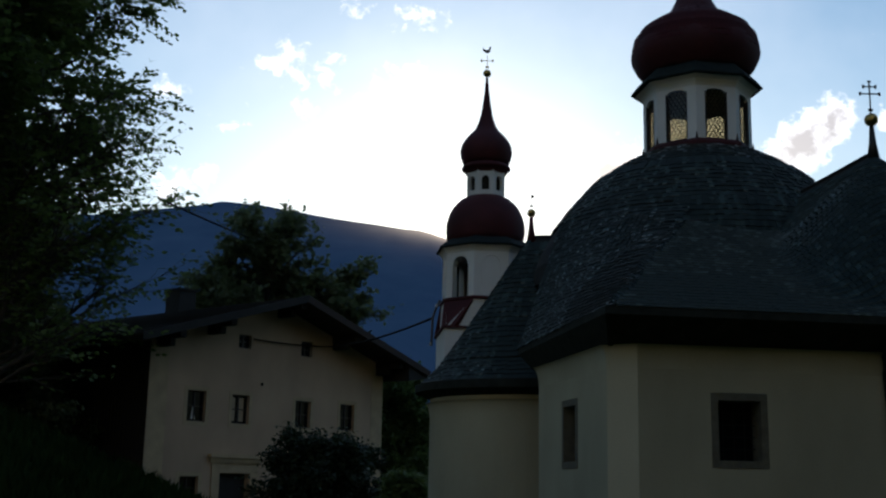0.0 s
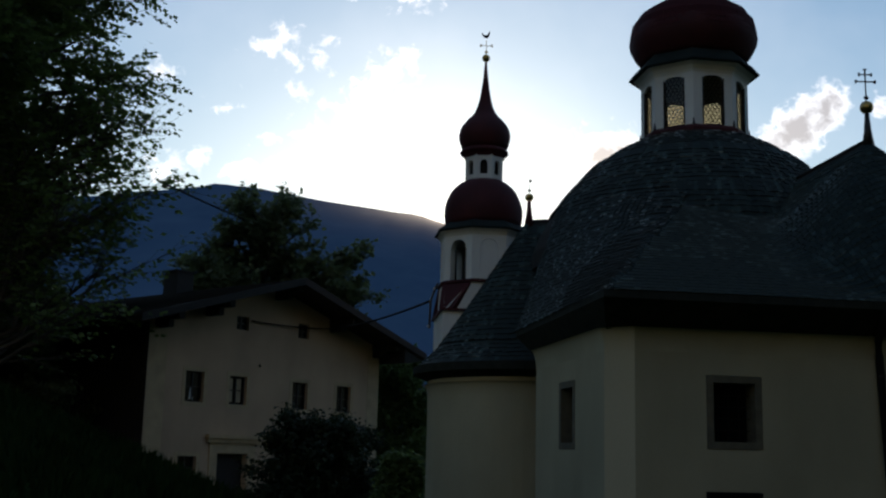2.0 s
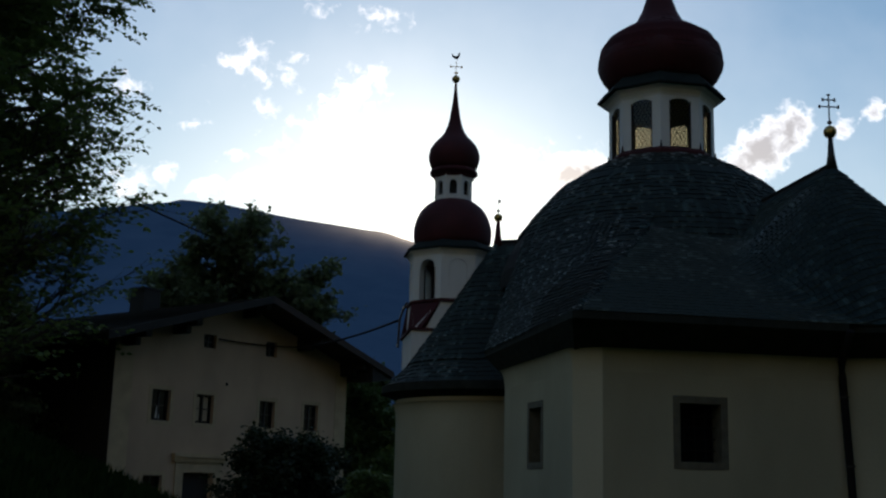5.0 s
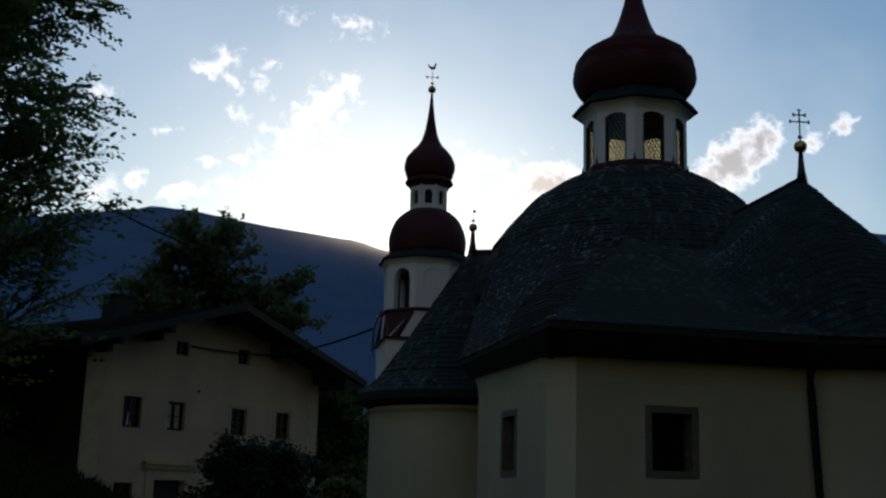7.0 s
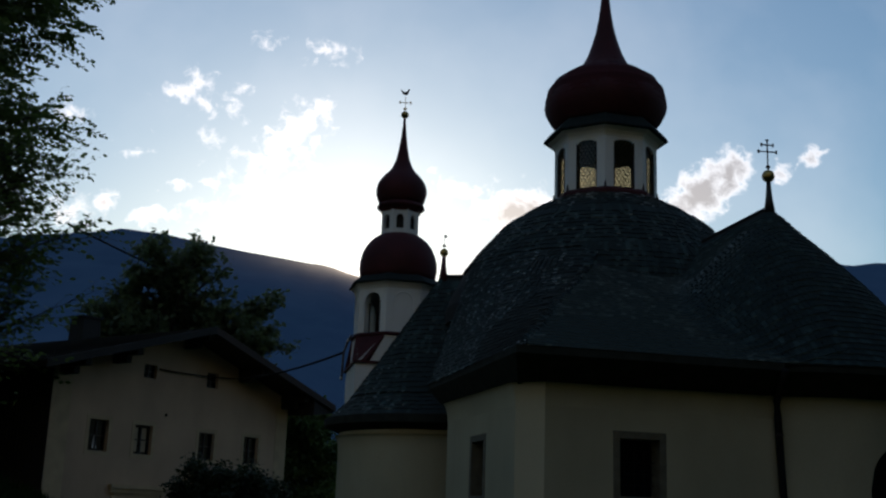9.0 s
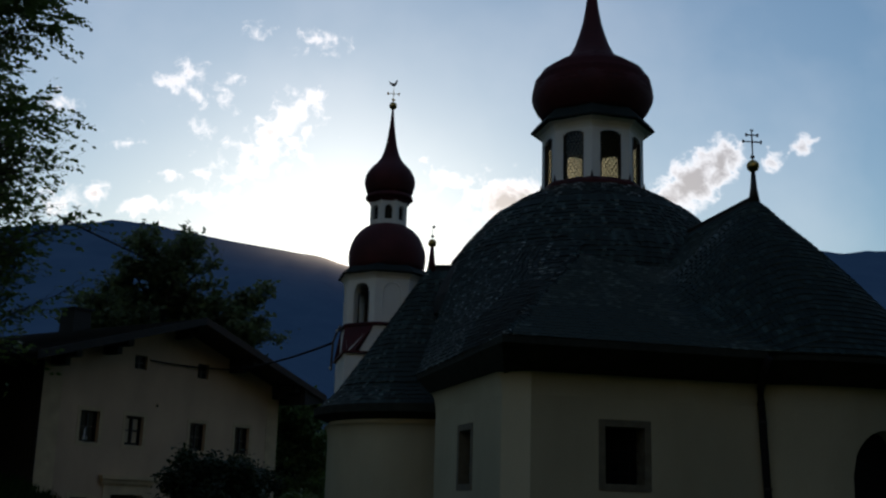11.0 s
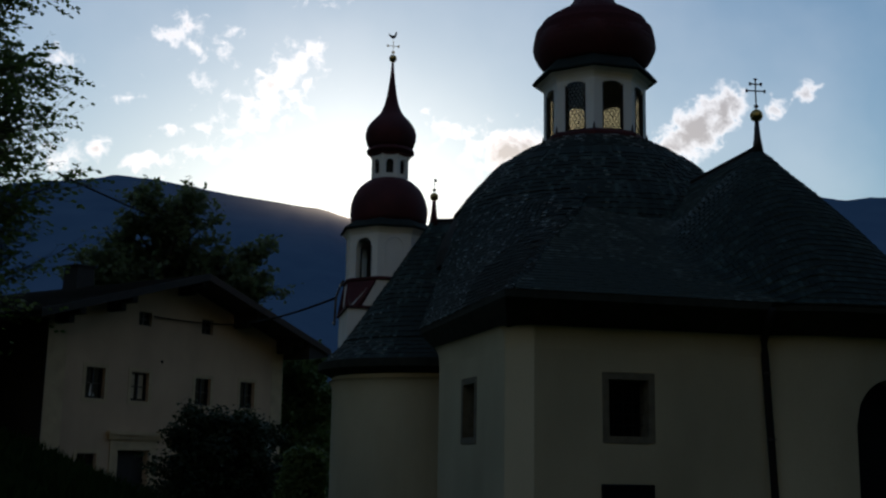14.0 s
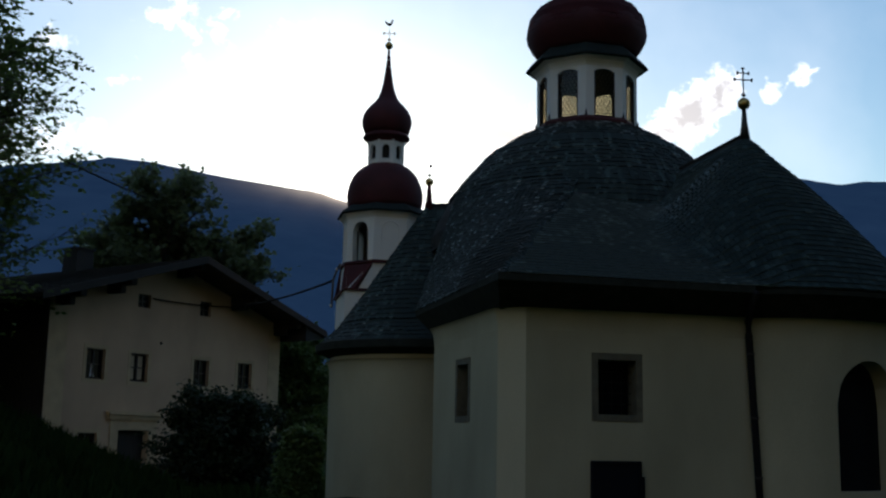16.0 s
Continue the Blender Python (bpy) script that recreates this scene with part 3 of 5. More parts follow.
cz = Build().add([(*p, z) for z in (-0.5, 4.43) for p in ring], [(0, 4, 5, 1), (1, 5, 6, 2), (2, 6, 7, 3), (3, 7, 4, 0)])
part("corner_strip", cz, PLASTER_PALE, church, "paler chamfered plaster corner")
SW0, SW1 = 1.75, 2.82
side_m = pose(*SIDE_END, 0, 0, 0, -80)
side = panel(0, SIDE_LEN, -0.5, 4.43, [(SIDE_LEN - SW1, SIDE_LEN - SW0, 1.86, 3.23)], 0.6)
part("side_wall", side, PLASTER, church, m=side_m)
part("return_wall", Build().box((0, 0.0, -0.5), (0.5, 3.2, 4.43)), PLASTER, church, m=side_m @ pose(0.004, 0.604, 0))


def window_with_frame(parent, m, w, h, glass_depth, bar_mat, name="window", rim=0.13):
    fr = part(name, ring_frame(w - 0.01, h - 0.01, rim, 0.44, 0.012), STONE, parent, "grey stone window surround", m=m, bevel=0.006)
    g = Build().box((-w / 2, glass_depth, 0), (w / 2, glass_depth + 0.02, h))
    part("pane", g, GLASS_DARK, fr)
    bars = Build()
    for i in range(1, 4):
        x = -w / 2 + w * i / 4
        bars.tube([(x, glass_depth - 0.12, 0), (x, glass_depth - 0.12, h)], 0.009, 5)
    for i in range(1, 5):
        bars.tube([(-w / 2, glass_depth - 0.12, h * i / 5), (w / 2, glass_depth - 0.12, h * i / 5)], 0.009, 5)
    part("grille", bars, IRON, fr)
    return fr


window_with_frame(church, FRONT @ pose(1.915, 0, 2.02), 0.83, 1.09, 0.42, IRON)
window_with_frame(church, side_m @ pose(SIDE_LEN - (SW0 + SW1) / 2, 0, 1.98), SW1 - SW0 - 0.26, 1.12, 0.42, IRON)

# round conches
def arc_wall(centre, r, z0, z1, a0, a1, n=48, thick=0.5):
    b = Build()
    for k in range(n + 1):
        w = radians(a0 + (a1 - a0) * k / n)
        for rr, z in ((r, z0), (r, z1), (r - thick, z1), (r - thick, z0)):
            b.v.append((centre[0] + rr * math.cos(w), centre[1] + rr * math.sin(w), z))
    for k in range(n):
        for j in range(4):
            b.f.append((k * 4 + j, k * 4 + (j + 1) % 4, (k + 1) * 4 + (j + 1) % 4, (k + 1) * 4 + j))
    b.f += [(0, 1, 2, 3), tuple(n * 4 + j for j in (3, 2, 1, 0))]
    return b


part("apse_wall", arc_wall(CONCH_L, 2.7, -1.0, 4.05, 60, 330), PLASTER, church, smooth=False)

# right conch with an arched recess
ARCH = (-80.6, -47.6)   # degrees on the round wall
R_CONCH = 3.27


def arched_round_wall():
    b = Build()
    n0, n1 = ARCH
    b_l = arc_wall(CONCH_R, R_CONCH, -0.5, 4.43, -135, n0, 24)
    b_r = arc_wall(CONCH_R, R_CONCH, -0.5, 4.43, n1, 60, 48)
    b.add(b_l.v, b_l.f), b.add(b_r.v, b_r.f)
    low = arc_wall(CONCH_R, R_CONCH, -0.5, 0.57, n0, n1, 12)
    b.add(low.v, low.f)
    # head of the arch
    k = 20
    half = R_CONCH * radians(n1 - n0) / 2
    spring = 3.26 - half
    o = len(b.v)
    for i in range(k + 1):
        a = n0 + (n1 - n0) * i / k
        x = R_CONCH * radians(a - (n0 + n1) / 2)
        h = spring + math.sqrt(max(0.0, half * half - x * x))
        w = radians(a)
        for rr, z in ((R_CONCH, h), (R_CONCH, 4.43), (R_CONCH - 0.5, 4.43), (R_CONCH - 0.5, h)):
            b.v.append((CONCH_R[0] + rr * math.cos(w), CONCH_R[1] + rr * math.sin(w), z))
    for i in range(k):
        for j in range(4):
            b.f.append((o + i * 4 + j, o + i * 4 + (j + 1) % 4, o + (i + 1) * 4 + (j + 1) % 4, o + (i + 1) * 4 + j))
    return b


part("conch_wall", arched_round_wall(), PLASTER, church)
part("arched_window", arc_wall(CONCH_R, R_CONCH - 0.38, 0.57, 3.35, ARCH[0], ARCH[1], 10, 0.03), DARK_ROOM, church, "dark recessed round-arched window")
# core that closes the building
part("drum", Build().lathe([(4.2, -0.5), (4.2, 7.1)], 48, DOME), PLASTER, church)

# ---- church: roofs ----
NEAR = (5.5, 20.0, 4.8)
# dome
dome_base = Build()
prof_full = [(r - 0.02, z - 0.04) for r, z in DOME_PROFILE] + [(4.4, 6.6)]
dome_base.lathe(list(reversed(prof_full)), 64, DOME)
TILT = radians(29.0)
FR_LEN = 5.83


def cone_height(x, y):
    """Height of the round conch roof over a point of the plan."""
    r = math.hypot(x - CONCH_R[0], y - CONCH_R[1])
    rs, zs = [p[0] for p in CONE_R_PROFILE], [p[1] for p in CONE_R_PROFILE]
    return float(np.interp(r, rs, zs)) - 1.25 * max(0.0, r - rs[-1])


def on_front(x, s, lift=0.0):
    """A point of the lean-to roof: x along its eave, s up its slope; it swings up into the round conch roof."""
    p = FRONT @ Vector((x, -0.75 + s * math.cos(TILT) - lift * math.sin(TILT), EAVE + s * math.sin(TILT) + lift * math.cos(TILT)))
    k = 0.05 + 0.14 * min(1.0, s / 1.5)
    over = (cone_height(p.x, p.y) - p.z) / k
    p.z += k * math.log1p(math.exp(min(over, 40.0)))
    return p


HIP_TOP = on_front(2.56, FR_LEN)


def skirt(u, v):
    """The dome's skirt over the side wall: u along the eave, v from the eave up to the dome; it sags a little."""
    a = radians(-106 - 62 * u)
    r, z = 3.90, 8.06
    top = Vector((DOME[0] + r * math.cos(a), DOME[1] + r * math.sin(a), z))
    p = EAVE_A.lerp(EAVE_B, u).lerp(top, v)
    p.z -= 0.25 * v * (1 - v)
    # towards the front it runs into the edge of the lean-to roof
    k = max(0.0, 1 - 2.5 * u) ** 2
    hip = on_front(-0.68, 0).lerp(HIP_TOP, v / 0.8) if v < 0.8 else HIP_TOP.lerp(top, (v - 0.8) / 0.2)
    return p.lerp(hip, k)


def shoulder(u, v):
    """The roof behind the side wall's end, from the skirt's last edge round to the apse."""
    return skirt(1, v).lerp(Vector((CONCH_L[0] + 1.6, CONCH_L[1] - 1.2, 4.3 + 3.6 * v)), u)


for i in range(16):
    for j in range(8):
        q = [skirt((i + x) / 16, (j + y) / 8) - Vector((0, 0, 0.05)) for x, y in ((0, 0), (1, 0), (1, 1), (0, 1))]
        dome_base.add(q, [(0, 1, 2, 3)])
for i in range(4):
    for j in range(8):
        dome_base.add([shoulder((i + x) / 4, (j + y) / 8) - Vector((0, 0, 0.05)) for x, y in ((0, 0), (1, 0), (1, 1), (0, 1))], [(0, 1, 2, 3)])
dome = part("dome", dome_base, UNDERLAY, church, "dome clad in weathered dark wooden shingles")
sh = Shingles(0.105, 0.165, 0.022, 5)
turned_shingles(sh, DOME_PROFILE, DOME, -215, 40, 0.165, reach=lambda a: 9.0 if a > -112 else 3.97)
ROWS = 30
for j in range(ROWS):
    v = j / ROWS
    n = int((skirt(1, v) - skirt(0, v)).length / sh.w)
    off = sh.rnd.random()
    for i in range(n):
        u = (i + off) / n
        if u <= 1:
            sh.lay(skirt(u, v), skirt(u + 0.02, v) - skirt(u, v), skirt(u, v + 0.03) - skirt(u, v), (skirt(1, v) - skirt(0, v)).length / n)
sh.finish(dome, SHINGLE_OLD, SHINGLE_OLD, (4.0, 21.5, 5.8), 300)

# conch roofs
for nm, centre, prof, mat, seed, step, wid, lab in (("conch_roof", CONCH_R, CONE_R_PROFILE, SHINGLE_NEW, 7, 0.165, 0.12, "conical roof of fine grey shingles"), ("apse_roof", CONCH_L, CONE_L_PROFILE, SHINGLE_OLD, 8, 0.17, 0.105, "conical roof of weathered dark shingles")):
    run = norm2((DOME[0] - centre[0], DOME[1] - centre[1]))
    fall = 0.20 if nm == "conch_roof" else 0.0
    rf = part(nm, conch_roof_base(prof, centre, run, 3.6, fall), UNDERLAY, church, lab)
    sh = Shingles(wid, step, 0.026 if nm == "conch_roof" else 0.022, seed, 0.5 if nm == "conch_roof" else 1.0)
    ang = math.degrees(math.atan2(run[1], run[0]))
    turned_shingles(sh, prof, centre, ang + 90, ang + 270, step)
    for sgn in (1, -1):
        straight_shingles(sh, prof, centre, run, (-run[1] * sgn, run[0] * sgn), 3.4, step, fall)
    top = prof[0][1] - 0.02
    part("ridge_cap", Build().tube([(centre[0], centre[1], top), (centre[0] + run[0] * 3.5, centre[1] + run[1] * 3.5, top - fall * 3.5)], 0.05, 6), UNDERLAY, rf)
    sh.finish(rf, mat, SHINGLE_ONE if nm == "conch_roof" else SHINGLE_OLD, (centre[0], centre[1] - 3, 5.2), 300)

# front lean-to roof
fb = Build()
FR_X = [-0.62 + 0.2 * i for i in range(40)]
for i in range(len(FR_X) - 1):
    for j in range(30):
        q = []
        for xx, ss in ((FR_X[i], j), (FR_X[i + 1], j), (FR_X[i + 1], j + 1), (FR_X[i], j + 1)):
            ss = FR_LEN * ss / 30
            left = -0.62 + 3.18 * ss / FR_LEN
            q.append(on_front(max(xx, left), ss, -0.03))
        fb.add(q, [(0, 1, 2, 3)])
front_roof = part("front_roof", fb, UNDERLAY, church, "lean-to roof of fine grey shingles")
sh = Shingles(0.12, 0.17, 0.034, 9, 0.3)
s = 0.0
while s < FR_LEN:
    x = -0.62 + 3.18 * s / FR_LEN + sh.rnd.random() * 0.13
    while x < 6.9:
        p = on_front(x, s)
        if math.hypot(p.x - CONCH_R[0], p.y - CONCH_R[1]) > 0.6 and p.x < CONCH_R[0]:
            sh.lay(p, on_front(x + 0.05, s) - on_front(x - 0.05, s), on_front(x, s + 0.05) - p)
        x += 0.12
    s += 0.17
sh.finish(front_roof, SHINGLE_NEW, SHINGLE_ONE, NEAR, 300)
# flashing along the top of the lean-to
part("flashing", Build().tube([on_front(2.62 + 0.3 * i, FR_LEN, 0.03) for i in range(10)], 0.05, 6), METAL, front_roof)

# eaves: low dark soffits whose colour also carries the shade under the roof edge
ev = Build()
OUTER = [(FRONT @ Vector((4.6, -0.76, 0))).xy, EAVE_A.xy, EAVE_A.xy, EAVE_B.xy + SIDE_WAY * 0.02]
INNER = [(FRONT @ Vector((4.6, 0.05, 0))).xy, c0 + Vector((0.02, 0.05)), c1 + Vector((0.05, 0.03)), SIDE_END + Vector((0.05, 0))]
for i in range(3):
    a, c = OUTER[i], OUTER[i + 1]
    za, zc = EAVE, (EAVE_B.z if i == 2 else EAVE)
    if i != 1:
        ev.add([(*a, za - 0.12), (*c, zc - 0.12), (*INNER[i + 1], zc - 0.66), (*INNER[i], za - 0.66)], [(0, 1, 2, 3)])
        ev.add([(*a, za - 0.12), (*c, zc - 0.12), (*c, zc + 0.02), (*a, za + 0.02)], [(3, 2, 1, 0)])
    else:
        ev.add([(*a, za - 0.12), (*INNER[2], za - 0.66), (*INNER[1], za - 0.66)], [(0, 1, 2)])
soffit_ring(ev, CONCH_R, R_CONCH, 3.85, EAVE, -130, 50, drop=0.12, cove=0.54)
part("eave_boarding", ev, EAVE_WOOD, church, "dark boarded eaves")
ev = Build()
soffit_ring(ev, CONCH_L, 2.7, 3.10, 4.04, 70, 330, drop=0.22, cove=0.20)
part("eave_boarding", ev, EAVE_WOOD, church, "dark boarded eaves")

# plastered cove between the walls and the eaves
COVE = [(1 - math.cos(radians(a)), -0.98 + 0.42 * math.sin(radians(a))) for a in range(0, 91, 10)]
WALL_LINE = [(FRONT @ Vector((4.75, 0, 0))).xy, c0, c1, SIDE_END]
COVE_REACH = (0.22, 0.22, 0.14, 0.14)


def off_wall(i, d):
    """A corner of the wall line moved out by d, mitred."""
    ns = []
    for a, b in ((i - 1, i), (i, i + 1)):
        if a >= 0 and b < len(WALL_LINE):
            t = (WALL_LINE[b] - WALL_LINE[a]).normalized()
            ns.append(Vector((-t.y, t.x)))
    n = (ns[0] + ns[-1]).normalized()
    return WALL_LINE[i] + n * ((d + 0.004) / n.dot(ns[0]))


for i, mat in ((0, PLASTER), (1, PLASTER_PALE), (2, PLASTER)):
    cv = Build()
    for (d0, z0), (d1, z1) in zip(COVE, COVE[1:]):
        cv.add([(*off_wall(k, d * COVE_REACH[k]), EAVE + z) for k, d, z in ((i, d0, z0), (i + 1, d0, z0), (i + 1, d1, z1), (i, d1, z1))], [(0, 3, 2, 1)])
    part("cove", cv, mat, church, smooth=True, weld=True)
cv = Build()
for i in range(40):
    a0, a1 = radians(-114 + 150 * i / 40), radians(-114 + 150 * (i + 1) / 40)
    for (d0, z0), (d1, z1) in zip(COVE, COVE[1:]):
        cv.add([(CONCH_R[0] + (R_CONCH + 0.004 + d * 0.20) * math.cos(a), CONCH_R[1] + (R_CONCH + 0.004 + d * 0.20) * math.sin(a), EAVE + z) for a, d, z in ((a0, d0, z0), (a1, d0, z0), (a1, d1, z1), (a0, d1, z1))], [(0, 1, 2, 3)])
part("cove", cv, PLASTER, church, smooth=True, weld=True)
cv = Build()
for i in range(48):
    a0, a1 = radians(75 + 250 * i / 48), radians(75 + 250 * (i + 1) / 48)
    for (d0, z0), (d1, z1) in zip(COVE, COVE[1:]):
        cv.add([(CONCH_L[0] + (2.704 + d * 0.12) * math.cos(a), CONCH_L[1] + (2.704 + d * 0.12) * math.sin(a), 4.0 + z * 0.8) for a, d, z in ((a0, d0, z0), (a1, d0, z0), (a1, d1, z1), (a0, d1, z1))], [(0, 1, 2, 3)])
part("cove", cv, PLASTER, church, smooth=True, weld=True)

# downpipe
dp = Build().tube([(8.46, 20.12, 4.50), (8.48, 20.4, 4.25), (8.53, 20.78, 3.98), (8.56, 20.85, 3.7), (8.68, 20.87, 0.9), (8.72, 20.87, -0.05)], 0.075, 10)
part("downpipe", dp, IRON, church, smooth=True)
for z in (3.3, 2.0, 0.8):
    part("pipe_clip", Build().lathe([(0.09, z), (0.09, z + 0.04)], 10, (8.57 + 0.043 * (3.7 - z), 20.86), close=True), METAL, church)

# dark notice board against the wall
nb = tagged(new("notice_board"), "dark blue-grey notice board fixed to the plaster wall", "notice board")
nb.matrix_basis = FRONT @ pose(1.86, -0.06, 0.02)
part("panel", Build().box((-0.53, -0.02, 0), (0.53, 0.056, 1.10)), BOARD_BLUE, nb, bevel=0.01)
part("rim", ring_frame(0.94, 0.98, 0.05, 0.02, 0.05), BOARD_BLUE, nb, m=pose(0, 0, 0.06))
part("side_leaf", Build().box((0.50, -0.02, 0), (0.60, 0.056, 0.80)), BOARD_BLUE, nb, bevel=0.01)


def finial(parent, at, ball_r, stem, cross_h, mat_stem, double=False, flag=False, mat=None, t=0.013, foot=0.15):
    """A tapered stem, a gilded ball and a cross."""
    x, y, z = at
    st = part("finial", Build().lathe([(foot, z - 0.15), (foot * 0.55, z + stem * 0.4), (foot * 0.32, z + stem)], 12, (x, y), close=True), mat_stem, parent, "tapered finial with gilded ball", smooth=True)
    zb = z + stem + ball_r * 0.85
    ball = Build().lathe([(max(ball_r * math.sin(math.pi * i / 14), 0.004), zb - ball_r * math.cos(math.pi * i / 14)) for i in range(15)], 20, (x, y))
    part("ball", ball, GOLD, st, "gilded ball", smooth=True)
    c = Build()
    top = zb + ball_r + cross_h
    c.box((x - t, y - t, zb + ball_r * 0.8), (x + t, y + t, top))
    arms = () if flag else ((0.60, 0.22), (0.82, 0.14)) if double else ((0.62, 0.17),)
    if flag:
        c.box((x, y - t, top - 0.10), (x + 0.07, y + t, top - 0.02))
    for f, w in arms:
        zz = zb + ball_r + cross_h * f
        c.box((x - w, y - t, zz - t), (x + w, y + t, zz + t))
        for sg in (-1, 1):
            c.box((x + sg * w - 0.022, y - t, zz - 0.04), (x + sg * w + 0.022, y + t, zz + 0.04))
    if double:
        c.box((x - 0.04, y - t * 1.2, top - 0.03), (x + 0.04, y + t * 1.2, top))
    c.box((x - 0.05, y - t * 1.2, zb + ball_r + 0.05), (x + 0.05, y + t * 1.2, zb + ball_r + 0.11))
    part("vane" if flag else "cross", c, mat or IRON, st)
    return st


finial(church, (CONCH_R[0], CONCH_R[1], 8.84), 0.15, 0.71, 0.77, METAL, double=True)
finial(church, (CONCH_L[0], CONCH_L[1], 8.12), 0.12, 0.64, 0.42, RED, flag=True, t=0.007)

# lantern on the dome
def arched_face(width, z0, z1, w_open, s0, s1, thick, n=10, flat=0.5):
    """One face of an eight-sided lantern: local x across, y inwards, with an opening whose head is a flat arch."""
    b = Build()
    hw, ho = width / 2, w_open / 2
    rise = ho * flat
    head = [(-ho + w_open * i / n, s1 - rise + rise * math.sqrt(max(0.0, 1 - ((-ho + w_open * i / n) / ho) ** 2))) for i in range(n + 1)]
    for y in (0, thick):
        b.add([(-hw, y, z0), (-ho, y, z0), (-ho, y, z1), (-hw, y, z1)], [(0, 1, 2, 3)])
        b.add([(ho, y, z0), (hw, y, z0), (hw, y, z1), (ho, y, z1)], [(0, 1, 2, 3)])
        b.add([(-ho, y, z0), (ho, y, z0), (ho, y, s0), (-ho, y, s0)], [(0, 1, 2, 3)])
        for (xa, za), (xb, zb) in zip(head, head[1:]):
            b.add([(xa, y, za), (xb, y, zb), (xb, y, z1), (xa, y, z1)], [(0, 1, 2, 3)])
    rim = [(-ho, s0), *head, (ho, s0), (-ho, s0)]
    for (xa, za), (xb, zb) in zip(rim, rim[1:]):
        b.add([(xa, 0, za), (xb, 0, zb), (xb, thick, zb), (xa, thick, za)], [(0, 1, 2, 3)])
    return b


LANTERN_TURN = -104.2
lantern = part("lantern", Build().lathe([(1.50, 10.06), (1.58, 10.16), (1.58, 10.26), (1.46, 10.36), (1.36, 10.36), (1.36, 10.08)], 8, DOME, radians(LANTERN_TURN), close=True), RED, church, "eight-sided white lantern with arched windows and red onion cap")
LR = 1.43
fw = 2 * LR * math.sin(math.pi / 8)
for k in range(8):
    w = LANTERN_TURN + 22.5 + 45 * k
    ap = LR * math.cos(math.pi / 8)
    m = pose(DOME[0] + ap * math.cos(radians(w)), DOME[1] + ap * math.sin(radians(w)), 0, 0, 0, w + 90)
    part("lantern_face", arched_face(fw, 10.3, 12.2, 0.57, 10.36, 11.74, 0.10, 10, 0.45), WHITEWASH, lantern, m=m)
    pn = part("pane", Build().box((-0.285, 0.07, 10.36), (0.285, 0.08, 11.72)), LANTERN_GLASS, lantern, m=m)
    pn.visible_shadow = False
    ld = Build()
    # honeycomb of lead: zigzag strips and short upright links
    cell = 0.114
    for j in range(16):
        z = 10.37 + j * 0.096
        up_dn = 1 if j % 2 else -1
        for i in range(5):
            x0 = -0.285 + i * cell
            for xa, za, xb, zb in ((x0, -0.017 * up_dn, x0 + cell / 2, 0.017 * up_dn), (x0 + cell / 2, 0.017 * up_dn, x0 + cell, -0.017 * up_dn)):
                ld.add([(xa, 0.06, z + za - 0.010), (xb, 0.06, z + zb - 0.010), (xb, 0.06, z + zb + 0.010), (xa, 0.06, z + za + 0.010)], [(0, 1, 2, 3)])
            xl = x0 + (cell / 2 if j % 2 else 0.0)
            ld.box((xl - 0.010, 0.058, z + 0.017), (xl + 0.010, 0.066, z + 0.079))
    tagged(part("leading", ld, IRON, lantern, m=m), kind="stuff")
    bl = Build()
    bl.box((-0.30, -0.012, 10.38), (-0.27, 0.07, 11.66)).box((0.27, -0.012, 10.38), (0.30, 0.07, 11.66)).box((-0.27, -0.012, 10.34), (0.27, 0.07, 10.39))
    part("window_frame", bl, DARK_PAINT, lantern, m=m)
    vx, vy = DOME[0] + 1.45 * math.cos(radians(w - 22.5)), DOME[1] + 1.45 * math.sin(radians(w - 22.5))
    part("spike", Build().lathe([(0.045, 10.3), (0.03, 10.42), (0.006, 10.54)], 6, (vx, vy)), METAL, lantern)
part("cove", Build().lathe([(LR, 11.80), (1.46, 11.88), (1.52, 11.97), (1.66, 12.06)], 8, DOME, radians(LANTERN_TURN), close=True), WHITEWASH, lantern, "white plastered cove")
cornice = Build().lathe([(1.68, 12.05), (1.76, 12.06), (1.76, 12.10), (1.60, 12.30), (1.44, 12.46), (1.40, 12.50)], 8, DOME, radians(LANTERN_TURN), close=True)
part("cornice", cornice, CORNICE, lantern, "dark sloping cornice edge")
ONION = ((1.40, 12.46), (1.46, 12.52), (1.60, 12.70), (1.71, 12.92), (1.745, 13.10), (1.72, 13.32), (1.62, 13.56), (1.50, 13.74), (1.30, 13.93), (1.10, 14.07), (0.84, 14.22), (0.66, 14.40), (0.50, 14.72), (0.38, 15.08), (0.28, 15.43), (0.19, 15.92), (0.12, 16.5), (0.07, 17.2), (0.03, 17.9), (0.01, 18.3))
onion = Build().lathe(ONION, 64, DOME, radians(LANTERN_TURN), close=True, facets=0.012)
cap = part("onion_cap", onion, RED, lantern, "dark red shingled onion cap drawn out to a spire", smooth=True)
sh = Shingles(0.13, 0.15, 0.014, 12, 0.7)
turned_shingles(sh, tuple(reversed([(r - 0.028, z) for r, z in ONION if 13.05 < z < 15.5])), DOME, -180, 180, 0.15)
sh.finish(cap, RED_SHINGLE, RED_SHINGLE, (DOME[0], DOME[1] - 2, 13.3), 200, RED_SHINGLE)

# ---- bell tower ----
TOWER = (1.62, 32.3)
tower = thing("bell_tower", (TOWER[0], TOWER[1], 0), "slender white bell tower with red double onion roof", "tower")
V0 = radians(-106.7)
sq = radians(-130.2)
